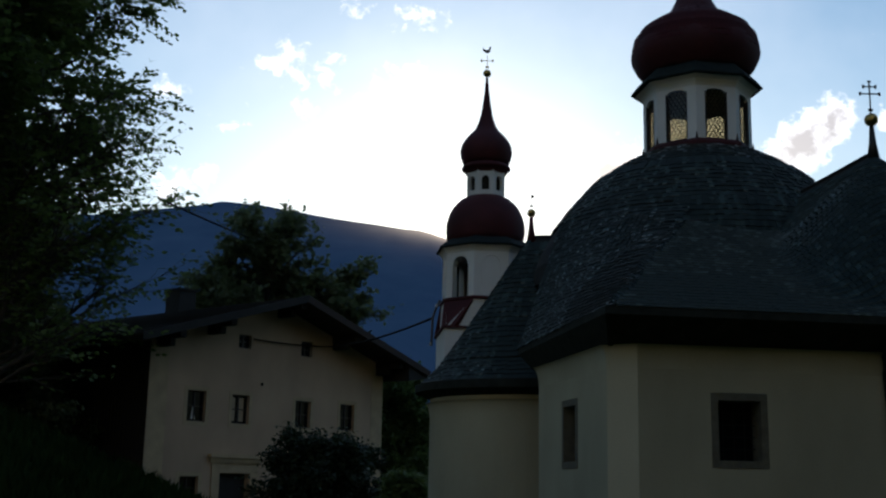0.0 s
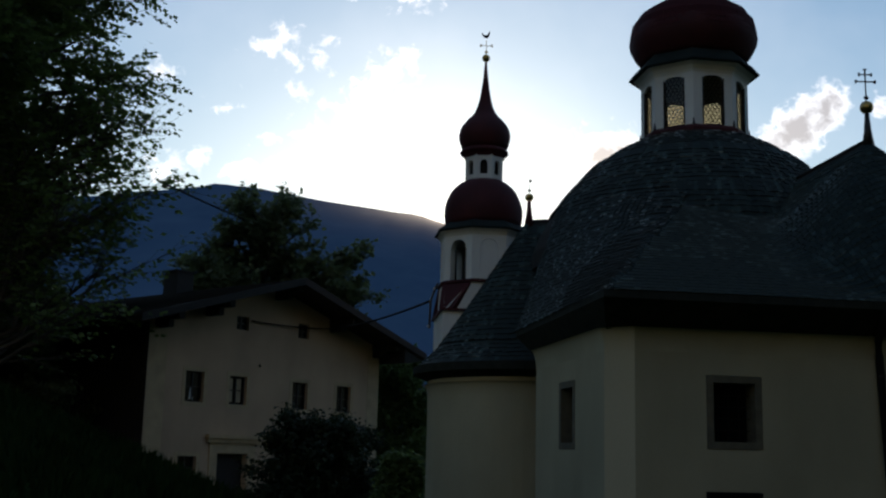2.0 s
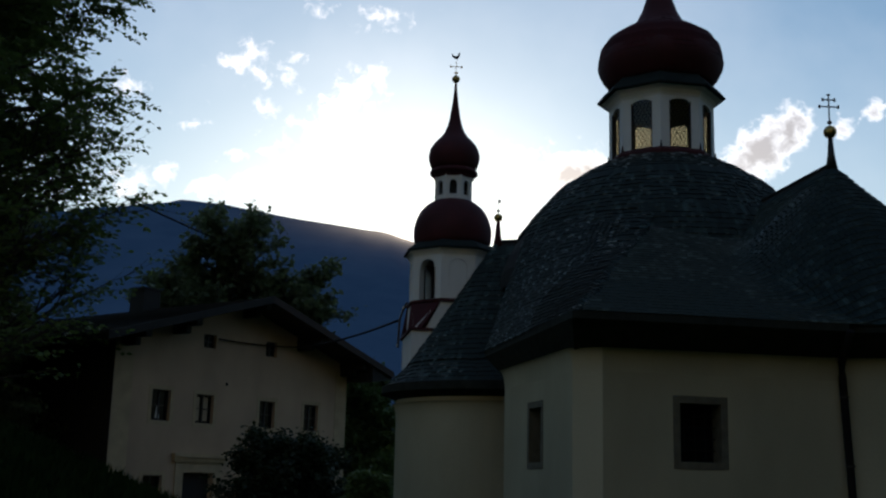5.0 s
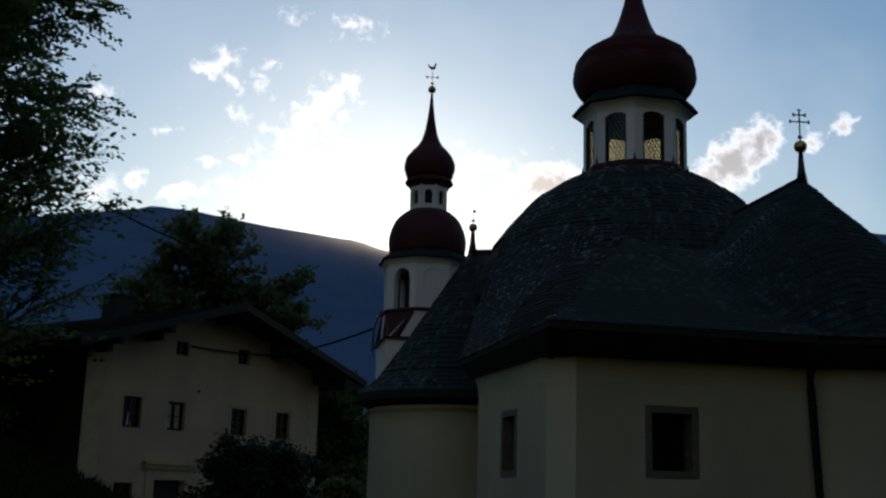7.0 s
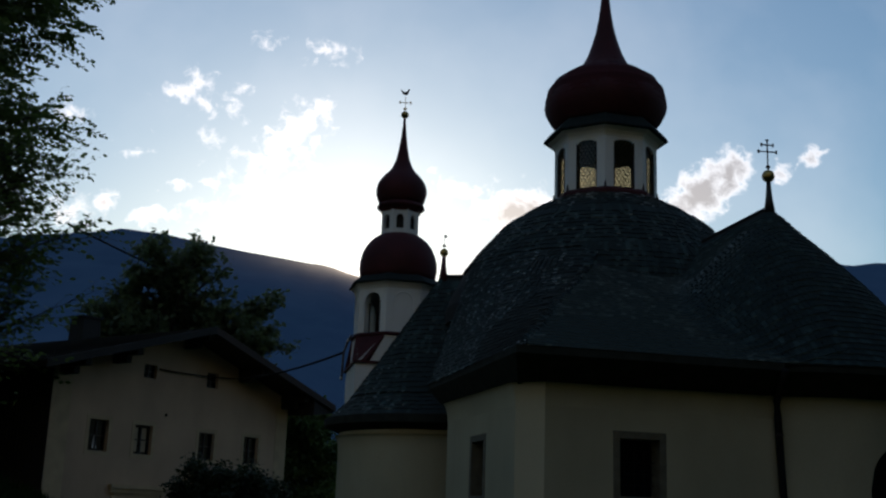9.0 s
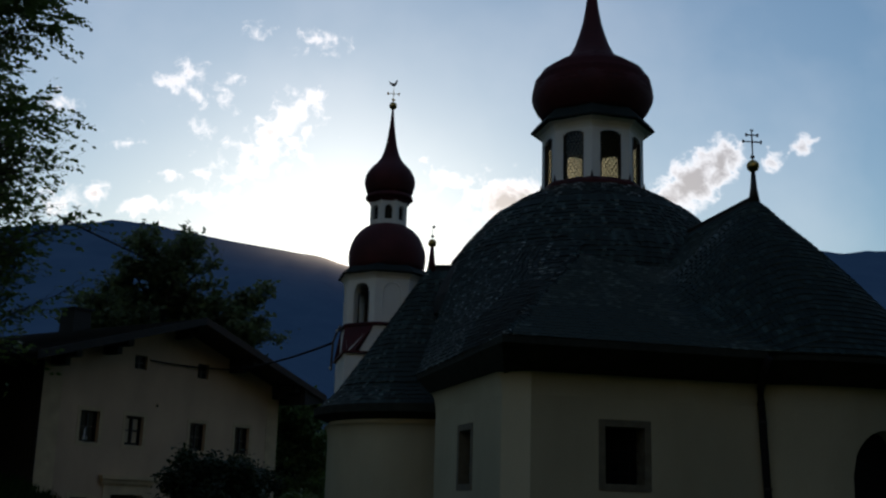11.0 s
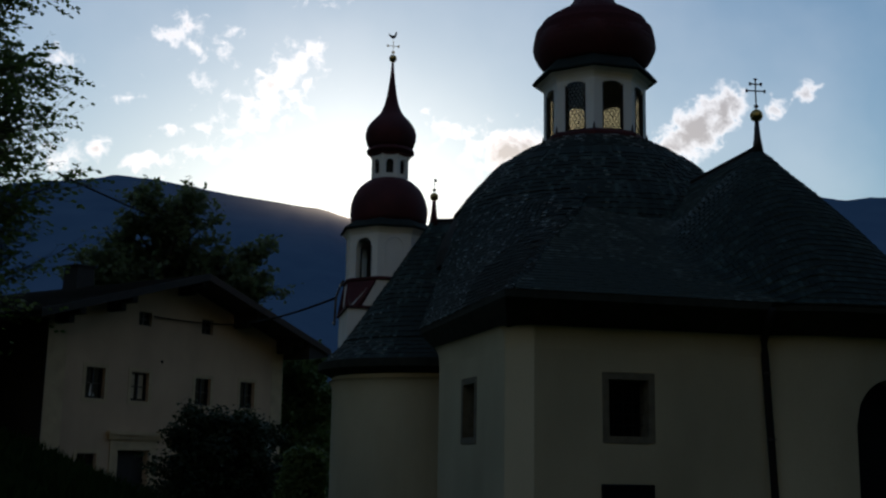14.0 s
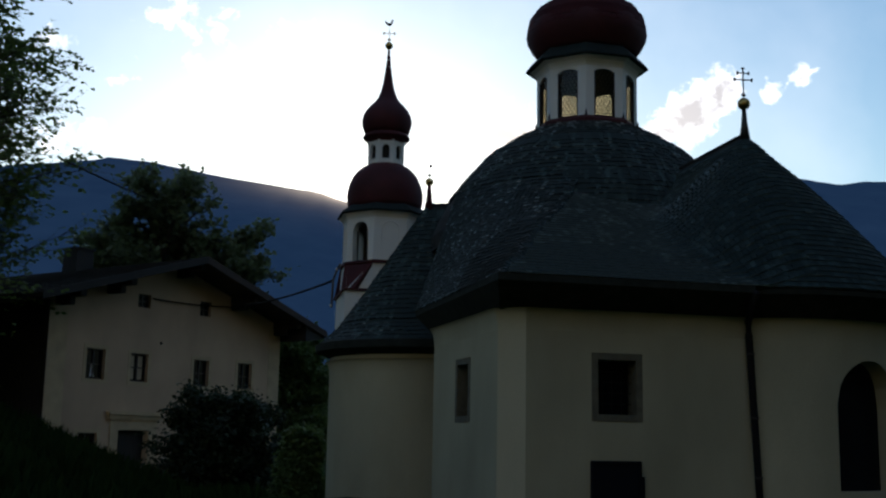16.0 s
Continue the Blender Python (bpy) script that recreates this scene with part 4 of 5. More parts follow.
# square shaft with cut corners: cut corners lean in to the octagon
def square(r):
    return [(r * math.cos(sq + k * math.pi / 2), r * math.sin(sq + k * math.pi / 2)) for k in range(4)]
shaft = Build().prism(square(1.80), -1.0, 5.70)
part("shaft", shaft, WHITEWASH, tower)
lg = Build().prism(square(1.90), 5.70, 5.77)
part("ledge", lg, RED, tower, "thin red sheet-metal ledge")
OR = 1.28
octa = [(OR * math.cos(V0 + k * math.pi / 4), OR * math.sin(V0 + k * math.pi / 4)) for k in range(8)]
part("belfry_foot", Build().prism(octa, 5.7, 6.65), WHITEWASH, tower)
sqv = square(1.78)
for k in range(4):
    # red sloping panel at each corner, narrower at its foot
    w = sq + k * math.pi / 2
    i0 = min(range(8), key=lambda i: abs(math.remainder(V0 + i * math.pi / 4 + math.pi / 8 - w, 2 * math.pi)))
    a, c = Vector(octa[i0]), Vector(octa[(i0 + 1) % 8])
    tip = Vector(sqv[k])
    side = (c - a).normalized() * 0.24
    b = Build().add([(*(a * 1.05), 6.55), (*(c * 1.05), 6.55), (*(tip + side - tip * 0.06), 5.77), (*(tip - side - tip * 0.06), 5.77), (*(a * 0.8), 6.55), (*(c * 0.8), 6.55), (*(tip * 0.6 + side), 5.74), (*(tip * 0.6 - side), 5.74)], [(0, 3, 2, 1), (4, 5, 6, 7), (0, 4, 7, 3), (1, 2, 6, 5), (0, 1, 5, 4), (2, 3, 7, 6)])
    part("corner_broach", b, RED, tower, "red sloping corner of the tower")
    # plain sides between the corners
    k2 = (k + 1) % 4
    n0, n1 = octa[(i0 + 1) % 8], octa[(i0 + 2) % 8]
    g2 = 1.02
    b = Build().add([(sqv[k][0] * 0.97, sqv[k][1] * 0.97, 5.75), (sqv[k2][0] * 0.97, sqv[k2][1] * 0.97, 5.75), (n1[0] * g2, n1[1] * g2, 6.58), (n0[0] * g2, n0[1] * g2, 6.58)], [(0, 1, 2, 3)])
    part("broach_side", b, WHITEWASH, tower)
part("string_course", Build().lathe([(OR, 6.54), (1.38, 6.57), (1.38, 6.62), (OR, 6.66)], 8, (0, 0), V0, close=True), RED, tower)
fw = 2 * OR * math.sin(math.pi / 8)
for k in range(8):
    w = math.degrees(V0) + 22.5 + 45 * k
    ap = OR * math.cos(math.pi / 8)
    m = pose(ap * math.cos(radians(w)), ap * math.sin(radians(w)), 0, 0, 0, w + 90)
    if k % 2 == 1:
        part("belfry_face", arched_face(fw, 6.6, 8.1, 0.56, 6.66, 7.83, 0.22, 12, 1.0), WHITEWASH, tower, "belfry wall with an open round arch", m=m)
    else:
        fc = part("belfry_face", Build().box((-fw / 2, 0, 6.6), (fw / 2, 0.22, 8.1)), WHITEWASH, tower, m=m)
        mould = []
        for i in range(13):
            an = math.pi * i / 12
            mould.append((-0.27 * math.cos(an), -0.012, 7.56 + 0.27 * math.sin(an)))
        part("blind_arch", Build().tube([(-0.27, -0.005, 6.95), *mould, (0.27, -0.005, 6.95)], 0.018, 5), WHITEWASH, fc)
bell = Build().lathe([(0.30, 7.02), (0.26, 7.12), (0.19, 7.32), (0.15, 7.47), (0.05, 7.53)], 20, (0, 0), close=True)
# dark sheets added on the inner faces in place of the belfry's shade
for k in range(0, 8, 2):
    w = math.degrees(V0) + 22.5 + 45 * k
    m = pose((OR * math.cos(math.pi / 8)) * math.cos(radians(w)), (OR * math.cos(math.pi / 8)) * math.sin(radians(w)), 0, 0, 0, w + 90)
    part("belfry_shade_lining", Build().box((-fw / 2 + 0.1, 0.22, 6.65), (fw / 2 - 0.1, 0.25, 8.05)), DARK_WOOD, tower, "dark lining put in for the belfry's inner shade", m=m)
# dark sheets added behind the rear arches so the front opening looks shaded
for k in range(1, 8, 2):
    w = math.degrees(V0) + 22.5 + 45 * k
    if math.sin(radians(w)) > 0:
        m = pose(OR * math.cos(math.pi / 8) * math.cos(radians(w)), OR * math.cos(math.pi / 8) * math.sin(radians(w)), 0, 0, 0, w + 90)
        part("arch_shade", Build().box((-0.12, 0.10, 6.9), (0.3, 0.13, 7.9)), DARK_WOOD, tower, "dark sheet added to dim the view through a belfry arch", m=m)
part("belfry_ceiling", Build().prism([(x * 0.86, y * 0.86) for x, y in octa], 8.0, 8.06), DARK_WOOD, tower)
part("bell", bell, BRONZE, tower, smooth=True)
part("bell_beam", Build().box((-0.8, -0.05, 7.55), (0.8, 0.05, 7.67), Matrix.Rotation(sq, 4, "Z")), DARK_WOOD, tower)
part("cove", Build().lathe([(OR, 7.94), (1.33, 8.03), (1.42, 8.10)], 8, (0, 0), V0, close=True), WHITEWASH, tower)
part("cornice", Build().lathe([(1.40, 8.10), (1.49, 8.12), (1.49, 8.16), (1.26, 8.34), (1.08, 8.44)], 8, (0, 0), V0, close=True), CORNICE, tower, "dark projecting cornice edge")
LOWER = ((1.10, 8.36), (1.14, 8.52), (1.165, 8.72), (1.16, 8.92), (1.10, 9.16), (1.00, 9.38), (0.88, 9.54), (0.72, 9.68), (0.58, 9.76))
part("lower_onion", Build().lathe(LOWER, 32, (0, 0), V0, close=True), RED, tower, "dark red bulbous lower onion roof", smooth=True)
fw2 = 2 * 0.60 * math.sin(math.pi / 8)
for k in range(8):
    w = math.degrees(V0) + 22.5 - 10 + 45 * k
    ap = 0.60 * math.cos(math.pi / 8)
    m = pose(ap * math.cos(radians(w)), ap * math.sin(radians(w)), 0, 0, 0, w + 90)
    part("lantern_face", arched_face(fw2, 9.7, 10.6, 0.22, 9.90, 10.34, 0.08, 8, 1.0), WHITEWASH, tower, m=m)
part("cornice", Build().lathe([(0.59, 10.46), (0.63, 10.54), (0.71, 10.60), (0.735, 10.64), (0.68, 10.74), (0.6, 10.78)], 16, (0, 0), V0, close=True), RED, tower)
# dark core added so that the small openings look unlit
part("lantern_core", Build().lathe([(0.46, 9.74), (0.46, 10.5)], 8, (0, 0), V0, close=True), DARK_WOOD, tower, "dark core added to block the view through the small lantern")
# posts in near-black timber, added to deepen the shade in the belfry opening
for sx in (-0.34, 0.34):
    part("bell_frame_post", Build().box((sx - 0.10, -0.10, 6.65), (sx + 0.10, 0.10, 7.6), Matrix.Rotation(sq, 4, "Z")), DARK_WOOD, tower)
UPPER = ((0.64, 10.74), (0.71, 10.86), (0.765, 11.05), (0.775, 11.20), (0.74, 11.36), (0.66, 11.51), (0.54, 11.66), (0.40, 11.80), (0.30, 11.95), (0.215, 12.18), (0.16, 12.42), (0.115, 12.72), (0.08, 12.98), (0.05, 13.28), (0.035, 13.52))
part("upper_onion", Build().lathe(UPPER, 32, (0, 0), V0, close=True), RED, tower, "dark red onion cap drawn out to a spire", smooth=True)
fin = finial(tower, (0, 0, 13.36), 0.12, 0.20, 0.46, RED, mat=GOLD, t=0.008, foot=0.06)
# weathercock on the tower's cross
wc = Build()
cock = [(-0.13, 0.06), (-0.15, 0.16), (-0.10, 0.10), (-0.03, 0.06), (0.04, 0.09), (0.07, 0.19), (0.12, 0.17), (0.10, 0.11), (0.08, 0.02), (0.02, -0.03), (-0.05, -0.02)]
wc.prism([(x, z) for x, z in cock], -0.01, 0.01, Matrix.Translation((0, 0, 14.34)) @ Matrix.Rotation(radians(90), 4, "X"))
part("weathercock", wc, IRON, fin, "iron weathercock")

pipe = Build().tube([(-1.30, -0.45, 6.62), (-1.42, -0.42, 6.35), (-1.50, -0.4, 6.1), (-1.52, -0.4, 5.3)], 0.035, 6)
part("conduit", pipe, METAL, tower, "dark conduit on the tower corner")
for px, py, pz in ((-1.40, -0.48, 6.45), (-1.55, -0.45, 5.36)):
    part("insulator", Build().lathe([(0.012, pz - 0.04), (0.03, pz - 0.02), (0.03, pz + 0.02), (0.012, pz + 0.04)], 8, (px, py), close=True), WINDOW_PAINT, tower, "white porcelain insulator")

# ---- farmhouse ----
house = thing("farmhouse", (-6.32, 46.2, 0), "white plastered farmhouse with dark overhanging gable roof", "house", turn=51)
WL, WR = -6.13, 6.83                  # the gable front's corners
wins = ((-4.30, -3.40, 3.57, 4.74), (-2.09, -1.19, 3.58, 4.71), (1.37, 2.27, 3.58, 4.69), (4.08, 4.98, 3.58, 4.72))
attic = ((-1.90, -1.24, 6.57, 7.12), (1.57, 2.23, 6.57, 7.20))
low = ((-4.45, -3.55, 0.65, 1.53),)
door = (-2.54, -1.00, -0.8, 1.65)
holes = [*wins, *attic, *low, door]
RIDGE_U, RIDGE_Z = 0.25, 8.79
L_END, L_Z = -7.75, 6.39
R_END, R_Z = 8.25, 6.39
MID = 5.7


def roof_z(u):
    return RIDGE_Z - 0.30 * abs(u - RIDGE_U)


part("front_wall", panel(WL, WR, -1.8, MID, [h for h in holes if h[3] < MID], 0.5), HOUSE_WALL, house)
gab = Build()
cuts = sorted({WL, WR, RIDGE_U, *(h[0] for h in attic), *(h[1] for h in attic)})
for a, c in zip(cuts, cuts[1:]):
    hole = [h for h in attic if h[0] <= (a + c) / 2 <= h[1]]
    for lo, hi in ([(MID, None)] if not hole else [(MID, hole[0][2]), (hole[0][3], None)]):
        ta, tc = (hi, hi) if hi else (max(lo, roof_z(a) - 0.24), max(lo, roof_z(c) - 0.24))
        gab.add([(a, 0, lo), (c, 0, lo), (c, 0, tc), (a, 0, ta), (a, 0.5, lo), (c, 0.5, lo), (c, 0.5, tc), (a, 0.5, ta)], [(0, 1, 2, 3), (7, 6, 5, 4), (0, 4, 5, 1), (3, 2, 6, 7), (0, 3, 7, 4), (1, 5, 6, 2)])
part("gable_wall", gab, HOUSE_WALL, house, weld=True)
BACK = 17.0
part("side_wall", Build().box((WR - 0.5, 0.5, -1.8), (WR, BACK - 1, 6.4)), HOUSE_WALL, house)
part("back_wall", Build().box((WL, BACK - 1.5, -1.8), (WR - 0.5, BACK - 1, 6.4)), HOUSE_WALL, house)
# the long side is boarded in dark timber
barn = part("barn_wall", Build().box((WL, 0.5, -1.8), (WL + 0.4, BACK - 1.5, 6.4)), DARK_WOOD, house, "dark weathered timber side wall")
bd = Build().box((-0.03, -0.09, -1.8), (0.0, 0.09, 6.4)).mesh("board", DARK_WOOD)
v = 0.09
while v < BACK - 1.6:
    part("board", bd, None, barn, m=pose(WL, v, 0))
    v += 0.21
# painted corner bands
for u0, u1 in ((WL, WL + 0.85), (WR - 0.75, WR)):
    part("painted_corner", Build().box((u0, -0.012, -1.8), (u1, 0.0, roof_z((u0 + u1) / 2) - 0.45)), OCHRE, house, "ochre painted corner band")
OVER, TH = -1.6, 0.20


def slab(u0, z0, u1, z1, y0, y1, th):
    return Build().add([(u0, y0, z0 - th), (u1, y0, z1 - th), (u1, y1, z1 - th), (u0, y1, z0 - th), (u0, y0, z0), (u1, y0, z1), (u1, y1, z1), (u0, y1, z0)], BOX_FACES)


rf_l = part("roof", slab(L_END, L_Z, RIDGE_U, RIDGE_Z, OVER, BACK, TH), DARK_WOOD, house, "dark shingled roof slope")
rf_r = part("roof", slab(RIDGE_U, RIDGE_Z, R_END, R_Z, OVER, BACK, TH), BROWN_WOOD, house, "brown weathered roof slope")
# courses of boards on both slopes
for rf, u0, u1, mt in ((rf_l, L_END, RIDGE_U, DARK_WOOD), (rf_r, R_END, RIDGE_U, BROWN_WOOD)):
    n = 22
    for i in range(n):
        a, c = u0 + (u1 - u0) * i / n, u0 + (u1 - u0) * (i + 1.05) / n
        part("course", slab(a, roof_z(a) + 0.045, c, roof_z(c) + 0.012, OVER, BACK, 0.035) if a < c else slab(c, roof_z(c) + 0.012, a, roof_z(a) + 0.045, OVER, BACK, 0.035), mt, rf)
wedge = [(WR, roof_z(WR) - TH), (R_END, R_Z - TH), (R_END - 0.06, R_Z - 0.32), (WR, R_Z - 0.52)]
wb = Build().add([(u, y, z) for y in (OVER + 0.06, 0.5) for u, z in wedge], [(0, 3, 2, 1), (4, 5, 6, 7), (0, 1, 5, 4), (1, 2, 6, 5), (2, 3, 7, 6), (3, 0, 4, 7)])
part("boxed_eave", wb, DARK_WOOD, house, "dark boarded end of the eave")
for u0, u1, mt in ((L_END, RIDGE_U, DARK_WOOD), (RIDGE_U, R_END, BROWN_WOOD)):
    part("verge_board", slab(u0, roof_z(u0) + 0.05, u1, roof_z(u1) + 0.05, OVER - 0.05, OVER, 0.30), mt, house)
# purlins that carry the overhang
for u in (WL + 0.35, -3.4, RIDGE_U, 3.6, WR - 0.35):
    z = roof_z(u) - TH
    part("purlin", Build().box((u - 0.15, OVER + 0.2, z - 0.30), (u + 0.15, 0.6, z - 0.02)).box((u - 0.13, OVER + 0.8, z - 0.58), (u + 0.13, 0.2, z - 0.30)), DARK_WOOD, house, bevel=0.02)
chim = part("chimney", Build().box((-0.55, 5.6, 7.8), (0.45, 6.6, 9.62), taper=0.05), DARK_WOOD, house, "dark square chimney")
part("chimney_cap", Build().box((-0.57, 5.58, 9.62), (0.47, 6.62, 9.69)), DARK_WOOD, chim)


def house_window(a, b, z0, z1, lit=False, curtain=False, surround=True):
    w, h = b - a, z1 - z0
    m = pose((a + b) / 2, 0, z0)
    wd = part("window", ring_frame(w - 0.10, h - 0.10, 0.05, 0.07), DARK_PAINT, house, m=m @ pose(0, 0.14, 0.05))
    if surround:
        part("surround", ring_frame(w, h, 0.15, 0.02, 0.014), OCHRE, wd, "ochre painted window surround", m=pose(0, -0.14, -0.05))
    part("pane", Build().box((-w / 2, 0.04, 0), (w / 2, 0.05, h - 0.1)), GLASS_DARK, wd)
    part("mullion", Build().box((-0.03, -0.01, 0), (0.03, 0.039, h - 0.1)), DARK_PAINT, wd)
    part("transom", Build().box((-w / 2 + 0.05, -0.005, (h - 0.1) * 0.5 - 0.02), (w / 2 - 0.05, 0.037, (h - 0.1) * 0.5 + 0.02)), DARK_PAINT, wd)
    if lit:
        for x0, x1 in ((-0.36, -0.14), (0.04, 0.30)):
            for q0, q1 in ((0.05, 0.49), (0.54, 0.98)):
                part("curtain", Build().box((x0, 0.03, q0), (x1, 0.039, q1)), CURTAIN_TAN, wd, "pale tan curtain behind the pane")
    if curtain:
        part("curtain", Build().add([(-0.12, 0.02, 0.05), (0.10, 0.02, 0.05), (-0.05, 0.02, 0.55), (-0.12, 0.03, 0.05), (0.10, 0.03, 0.05), (-0.05, 0.03, 0.55)], [(0, 1, 2), (5, 4, 3), (0, 3, 4, 1), (1, 4, 5, 2), (2, 5, 3, 0)]), CURTAIN, wd, "white curtain drawn aside")
    return wd


house_window(*wins[0], curtain=True)
house_window(*wins[1], lit=True)
house_window(*wins[2])
house_window(*wins[3])
for a in attic:
    house_window(*a, surround=False)
house_window(*low[0])
part("portal", Build().box((-3.16, -0.22, 2.24), (-0.36, 0.0, 2.38)).box((-3.10, -0.14, 2.08), (-0.42, 0.0, 2.24)).box((-2.95, -0.05, 1.68), (-0.57, 0.0, 2.08)).box((-2.95, -0.05, -1.2), (-2.56, 0.0, 1.68)).box((-0.98, -0.05, -1.2), (-0.57, 0.0, 1.68)), OCHRE, house, "ochre stone portal with cornice")
part("door", Build().box((-2.54, 0.25, -0.8), (-1.0, 0.32, 1.65)), DARK_WOOD, house, "dark wooden front door")
part("wall_lamp", Build().box((-0.59, -0.07, 5.16), (-0.54, 0.0, 5.26)), IRON, house, "small dark fitting on the front wall")


# ---- cables ----
def sag(a, b, drop, n=24):
    a, b = Vector(a), Vector(b)
    return [a.lerp(b, i / n) - Vector((0, 0, 4 * drop * (i / n) * (1 - i / n))) for i in range(n + 1)]


def cable(a, b, drop, r, label):
    ob = part("cable", Build().tube(sag(a, b, drop), r, 6), RUBBER, None, label, smooth=True)
    return tagged(ob, category="cable")


HOUSE = house.matrix_basis
cable((0.12, 32.0, 6.12), HOUSE @ Vector((3.2, -0.15, 7.12)), 0.16, 0.035, "black overhead cable between tower and farmhouse")
cable(HOUSE @ Vector((3.2, -0.15, 7.12)), HOUSE @ Vector((-1.2, -0.1, 6.98)), 0.06, 0.03, "black cable along the house gable")
cable((-10.2, 41.0, 11.7), (-9.75, 61.5, 14.45), 0.04, 0.045, "black overhead cable running from tree to pole")

pole = thing("utility_pole", (-9.75, 61.5, -0.5), "slim wooden utility pole behind the farmhouse", "pole")
part("post", Build().tube([(0, 0, 0), (0, 0, 15.2)], [0.14, 0.10], 10), BARK, pole)
part("insulator", Build().lathe([(0.05, 14.9), (0.09, 14.98), (0.09, 15.1), (0.04, 15.2)], 10, (0.1, 0), close=True), WINDOW_PAINT, pole)
lamp = thing("garden_lamp", (-1.45, 47.6, -1.1), "slim lamp post with small pale head beside the house", "lamp")
part("post", Build().tube([(0, 0, 0), (0, 0, 2.5)], 0.04, 8), IRON, lamp)
part("head", Build().lathe([(0.05, 2.5), (0.11, 2.56), (0.12, 2.7), (0.03, 2.78)], 12, (0, 0), close=True), WINDOW_PAINT, lamp, smooth=True)

# ---- trees ----
def grow(rnd, b, p, d, length, r, depth, tips, droop=0.0, kids=4, spread=0.8):
    """A limb with twigs: tapered tubes; tips take the places where leaves sit."""
    pts, rad = [p.copy()], [r]
    n = 5
    for i in range(n):
        d = (d + Vector((rnd.uniform(-1, 1), rnd.uniform(-1, 1), rnd.uniform(-0.6, 0.8) - droop)) * 0.16).normalized()
        p = p + d * length / n
        pts.append(p.copy())
        rad.append(r * (1 - 0.75 * (i + 1) / n))
        if depth == 0 or i >= n - 2:
            tips.append((p.copy(), d.copy()))
    b.tube(pts, rad, 5 if depth < 2 else 7, cap=False)
    if depth > 0:
        for k in range(kids):
            f = 0.3 + 0.7 * (k + rnd.random()) / kids
            i = min(n, int(f * n))
            q = pts[i]
            side = Vector((rnd.uniform(-1, 1), rnd.uniform(-1, 1), rnd.uniform(-0.5, 0.6))).normalized()
            grow(rnd, b, q, (d + side * spread).normalized(), length * rnd.uniform(0.45, 0.65), rad[i] * 0.6 + 0.004, depth - 1, tips, droop, kids, spread)


def sprays(rnd, tips, per, size):
    """Leaves in two rows along flat, drooping twigs."""
    b = Build()
    for p, d in tips:
        d = Vector((d.x, d.y, d.z * 0.35 - 0.12)).normalized()
        sd = d.cross(Vector((rnd.uniform(-0.3, 0.3), rnd.uniform(-0.3, 0.3), 1))).normalized()
        p = p + Vector((rnd.gauss(0, 0.12), rnd.gauss(0, 0.12), rnd.gauss(0, 0.08)))
        for i in range(per):
            sg = 1 if i % 2 else -1
            q = p + d * (i * size * 0.42) + Vector((0, 0, -0.02 * i))
            ax = (sd * sg + d * 0.7 + Vector((0, 0, rnd.uniform(-0.5, 0.1)))).normalized()
            w = ax.cross(Vector((rnd.uniform(-1, 1), rnd.uniform(-1, 1), 0.7))).normalized()
            s = size * rnd.uniform(0.75, 1.25)
            o = len(b.v)
            b.v += [tuple(q), tuple(q + ax * s * 0.5 + w * s * 0.34), tuple(q + ax * s), tuple(q + ax * s * 0.5 - w * s * 0.34)]
            b.f += [(o, o + 1, o + 2), (o, o + 2, o + 3)]
    return b


def leaves(rnd, tips, per, size, blur, keep=None):
    b = Build()
    for p, d in tips:
        for _ in range(per):
            q = p + Vector((rnd.gauss(0, blur), rnd.gauss(0, blur), rnd.gauss(0, blur * 0.7)))
            if keep and not keep(q):
                continue
            s = size * rnd.uniform(0.6, 1.25)
            ax = Vector((rnd.uniform(-1, 1), rnd.uniform(-1, 1), rnd.uniform(-0.9, 0.3))).normalized()
            sd = ax.cross(Vector((rnd.uniform(-1, 1), rnd.uniform(-1, 1), 1))).normalized()
            nr = ax.cross(sd)
            o = len(b.v)
            b.v += [tuple(q), tuple(q + ax * s * 0.5 + sd * s * 0.30 + nr * s * 0.08), tuple(q + ax * s), tuple(q + ax * s * 0.5 - sd * s * 0.30 + nr * s * 0.08)]
            b.f += [(o, o + 1, o + 2), (o, o + 2, o + 3)]
    return b


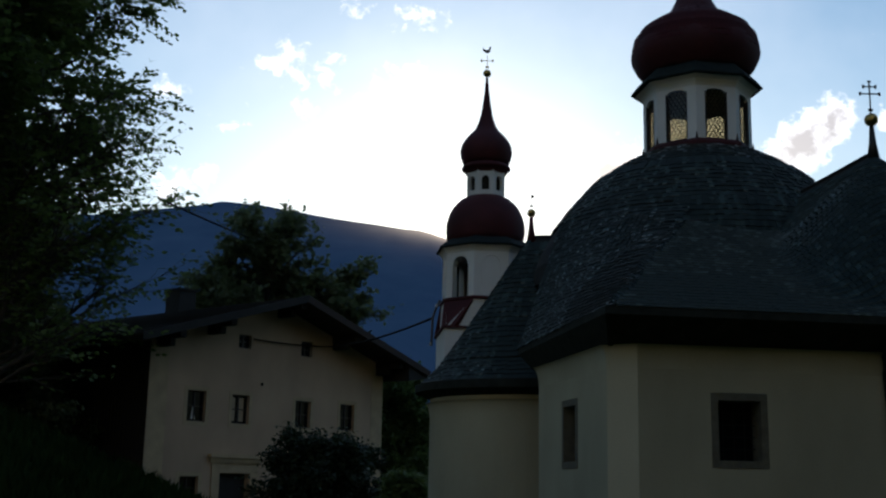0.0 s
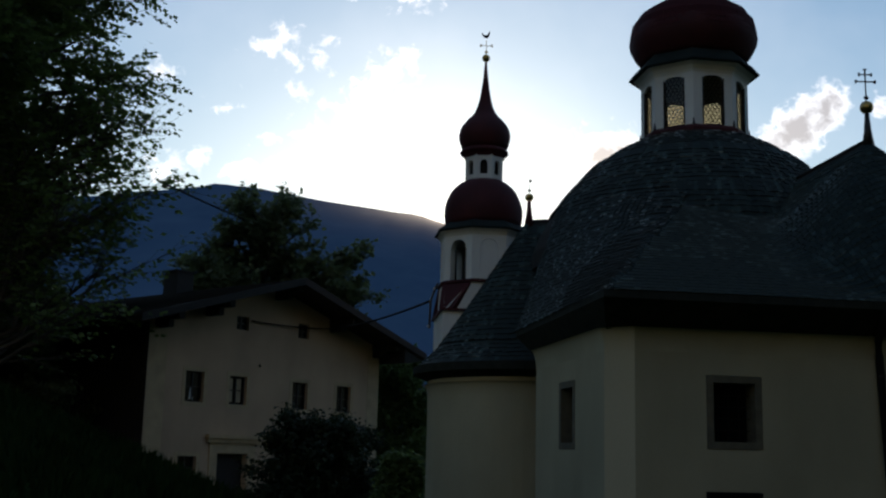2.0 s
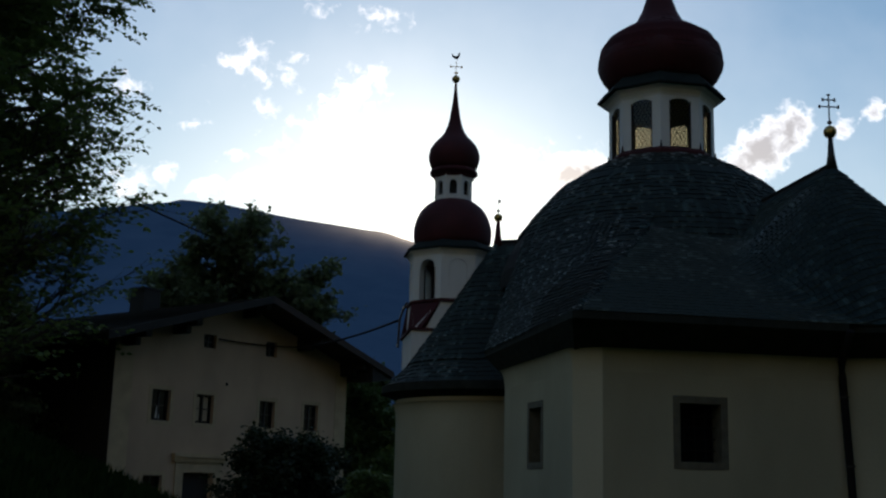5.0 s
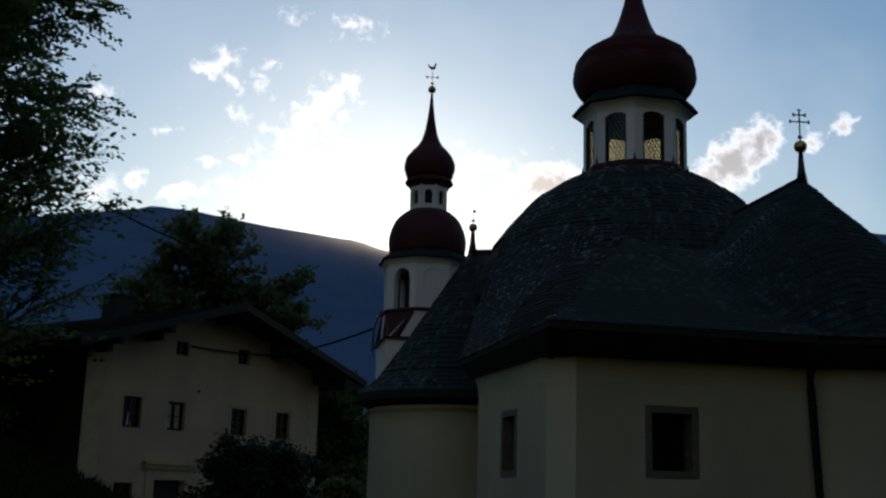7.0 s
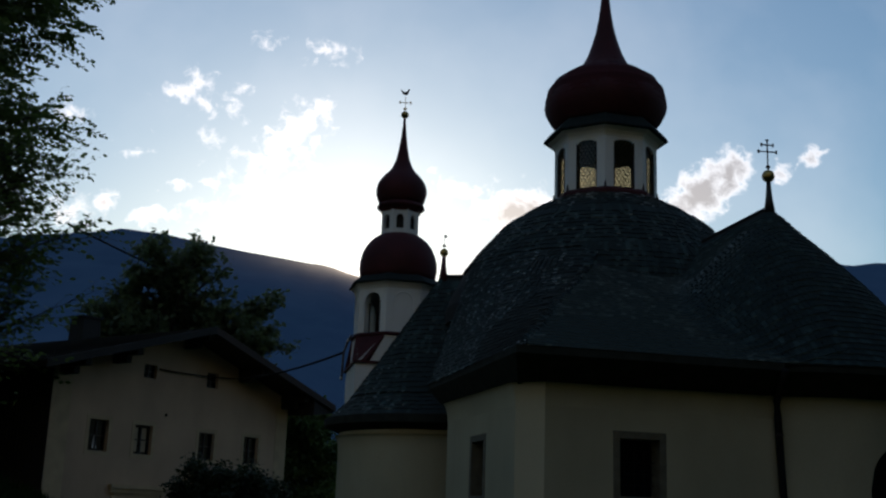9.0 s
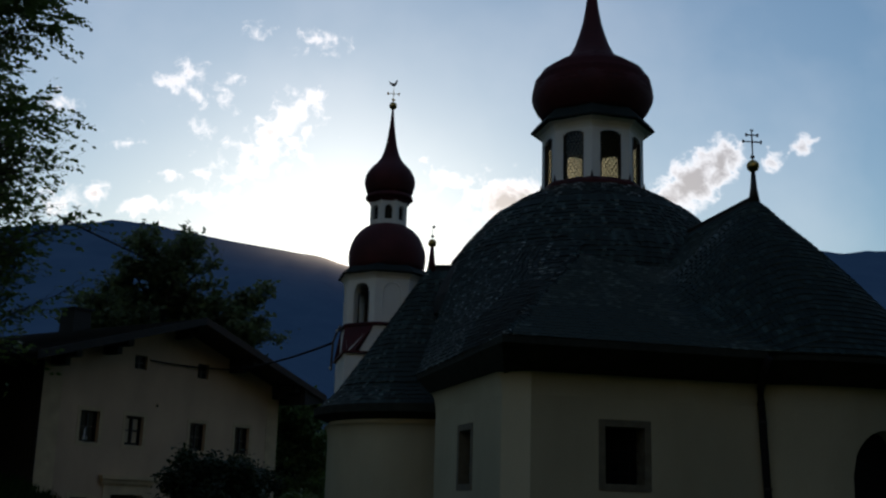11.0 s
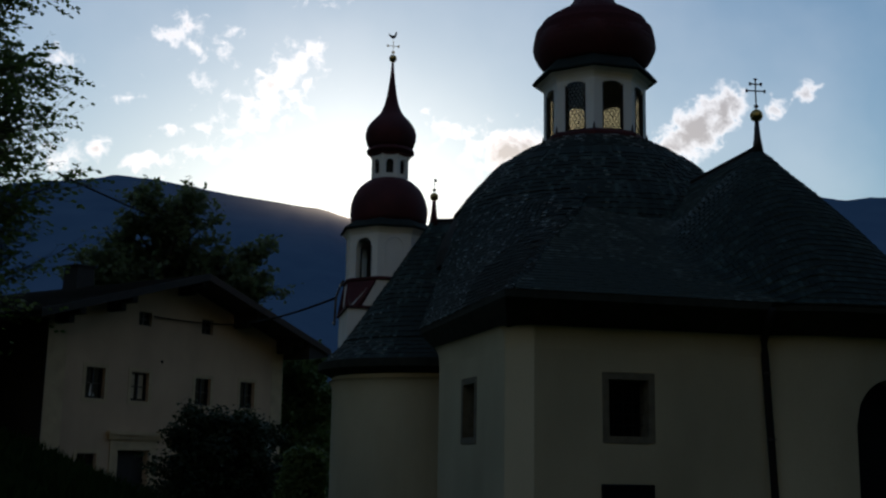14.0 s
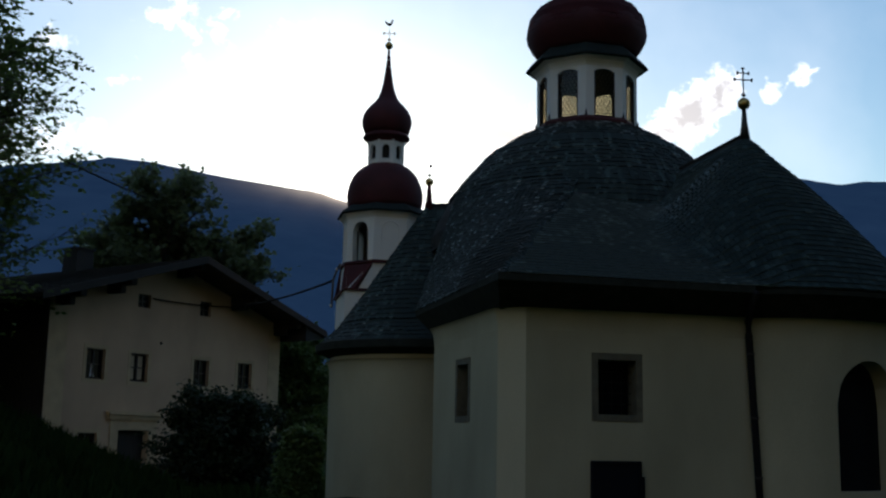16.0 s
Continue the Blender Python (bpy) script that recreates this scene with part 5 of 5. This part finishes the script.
def tree(name, at, height, trunk_r, limbs, reach, first, per, size, blur, mat, label, seed, droop=0.0, depth=2, kids=4, lean=(0, 0), toward=None, category="tree", shape=0.0, spray=False):
    rnd = random.Random(seed)
    t = thing(name, at, label, category)
    wood, tips = Build(), []
    pts = [Vector((lean[0] * s + 0.12 * noise.noise((s * 3, seed, 0)), lean[1] * s, height * s)) for s in [i / 8 for i in range(9)]]
    wood.tube(pts, [trunk_r * (1.25 if i == 0 else 1 - 0.85 * i / 8) for i in range(9)], 9)
    for k in range(limbs):
        f = first + (1 - first) * (k + rnd.random() * 0.6) / limbs
        i = min(7, int(f * 8))
        p = pts[i].lerp(pts[i + 1], f * 8 - i)
        w = k * 2.39996 + rnd.uniform(-0.4, 0.4)
        if toward is not None and rnd.random() < 0.45:
            w = toward + rnd.uniform(-0.9, 0.9)
        taper = 1.0 - shape * ((f - first) / (1 - first))
        d = Vector((math.cos(w), math.sin(w), rnd.uniform(0.15, 0.7) + 0.4 * f)).normalized()
        grow(rnd, wood, p, d, reach * rnd.uniform(0.75, 1.1) * taper, trunk_r * 0.38, depth, tips, droop, kids)
    tips.append((pts[-1], Vector((0, 0, 1))))
    me = wood.mesh("trunk", BARK, smooth=True)
    part("trunk", me, None, t)
    lv = sprays(rnd, tips, per, size) if spray else leaves(rnd, tips, per, size, blur)
    cr = bpy.data.meshes.new("crown")
    cr.from_pydata(lv.v, [], lv.f)
    cr.materials.append(mat)
    part("crown", cr, None, t)
    return t


def gz(x, y):
    return ground_height(x, y) - 0.1


tree("broadleaf_tree", (-17.6, 39.5, gz(-17.6, 39.5)), 27.0, 0.45, 46, 6.6, 0.42, 7, 0.27, 0.16, LEAF_NEAR, "tall dark broadleaf tree on the grassy bank", 21, droop=0.10, toward=-0.1, kids=5, spray=True)
tree("broadleaf_tree", (-18.6, 35.5, gz(-18.6, 35.5)), 25.0, 0.4, 36, 5.4, 0.25, 6, 0.27, 0.20, LEAF_NEAR, "dense dark broadleaf tree on the bank", 22, droop=0.12, toward=0.0, kids=6, spray=True)
tree("broadleaf_tree", (-14.8, 37.5, gz(-14.8, 37.5)), 10.4, 0.24, 28, 5.0, 0.30, 2, 0.24, 0.2, LEAF_NEAR, "light open-crowned broadleaf tree with bare lower branches", 29, droop=0.02, toward=0.1, kids=5, spray=True)
tree("roadside_tree", (-9.0, 61.5, -0.8), 15.6, 0.34, 36, 4.3, 0.30, 4, 0.40, 0.22, LEAF_BACK, "tall dark leafy tree behind the farmhouse", 34, shape=0.45)
tree("roadside_tree", (-11.6, 62, -0.8), 12.8, 0.28, 24, 3.0, 0.35, 4, 0.40, 0.22, LEAF_BACK, "dark leafy tree behind the farmhouse", 33, shape=0.35)
tree("roadside_tree", (-6.0, 62, -0.8), 12.6, 0.28, 30, 3.4, 0.25, 5, 0.40, 0.22, LEAF_BACK, "dark leafy tree behind the farmhouse roof", 35, shape=0.35)
tree("garden_tree", (-1.3, 56, -1.0), 7.0, 0.2, 32, 2.6, 0.05, 13, 0.24, 0.26, LEAF_GARDEN, "dark green tree beside the farmhouse", 37, shape=0.6)
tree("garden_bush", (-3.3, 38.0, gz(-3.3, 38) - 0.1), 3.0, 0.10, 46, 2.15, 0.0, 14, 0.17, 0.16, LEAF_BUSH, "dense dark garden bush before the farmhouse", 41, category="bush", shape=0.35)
tree("broadleaf_tree", (-16.2, 43, gz(-16.2, 43)), 5.0, 0.2, 30, 3.0, 0.0, 22, 0.22, 0.22, LEAF_BACK, "low dark tree on the bank", 45)
tree("broadleaf_tree", (-18.0, 41, gz(-18.0, 41)), 6.0, 0.2, 30, 3.0, 0.0, 22, 0.24, 0.24, LEAF_BACK, "low dark tree under the tall ones", 46)
tree("broadleaf_tree", (-20.0, 43.0, gz(-20.0, 43.0)), 25.0, 0.35, 48, 5.2, 0.06, 14, 0.34, 0.24, LEAF_BACK, "dark broadleaf tree deep on the bank", 23, kids=5)
tree("garden_shrub", (-0.62, 33.5, gz(-0.62, 33.5)), 2.4, 0.06, 34, 0.7, 0.0, 12, 0.15, 0.15, LEAF_GARDEN, "tall dark shrub beside the apse wall", 51, category="bush", shape=0.6)


def meadow():
    """Rough grass on the bank before the farmhouse."""
    rnd = random.Random(77)
    b = Build()
    for _ in range(26000):
        x, y = rnd.uniform(-16, -1.5), rnd.uniform(12, 36)
        z = ground_height(x, y) - 0.02
        w = rnd.uniform(0, 6.283)
        h, d = rnd.uniform(0.12, 0.42), rnd.uniform(0.03, 0.08)
        lx, ly = rnd.uniform(-0.15, 0.15), rnd.uniform(-0.15, 0.15)
        o = len(b.v)
        b.v += [(x - d * math.cos(w), y - d * math.sin(w), z), (x + d * math.cos(w), y + d * math.sin(w), z), (x + lx, y + ly, z + h)]
        b.f.append((o, o + 1, o + 2))
    me = bpy.data.meshes.new("meadow_grass")
    me.from_pydata(b.v, [], b.f)
    me.materials.append(GRASS)
    ob = new("meadow_grass", me)
    tagged(ob, "rough dark meadow grass on the bank", "grass", kind="stuff")


meadow()
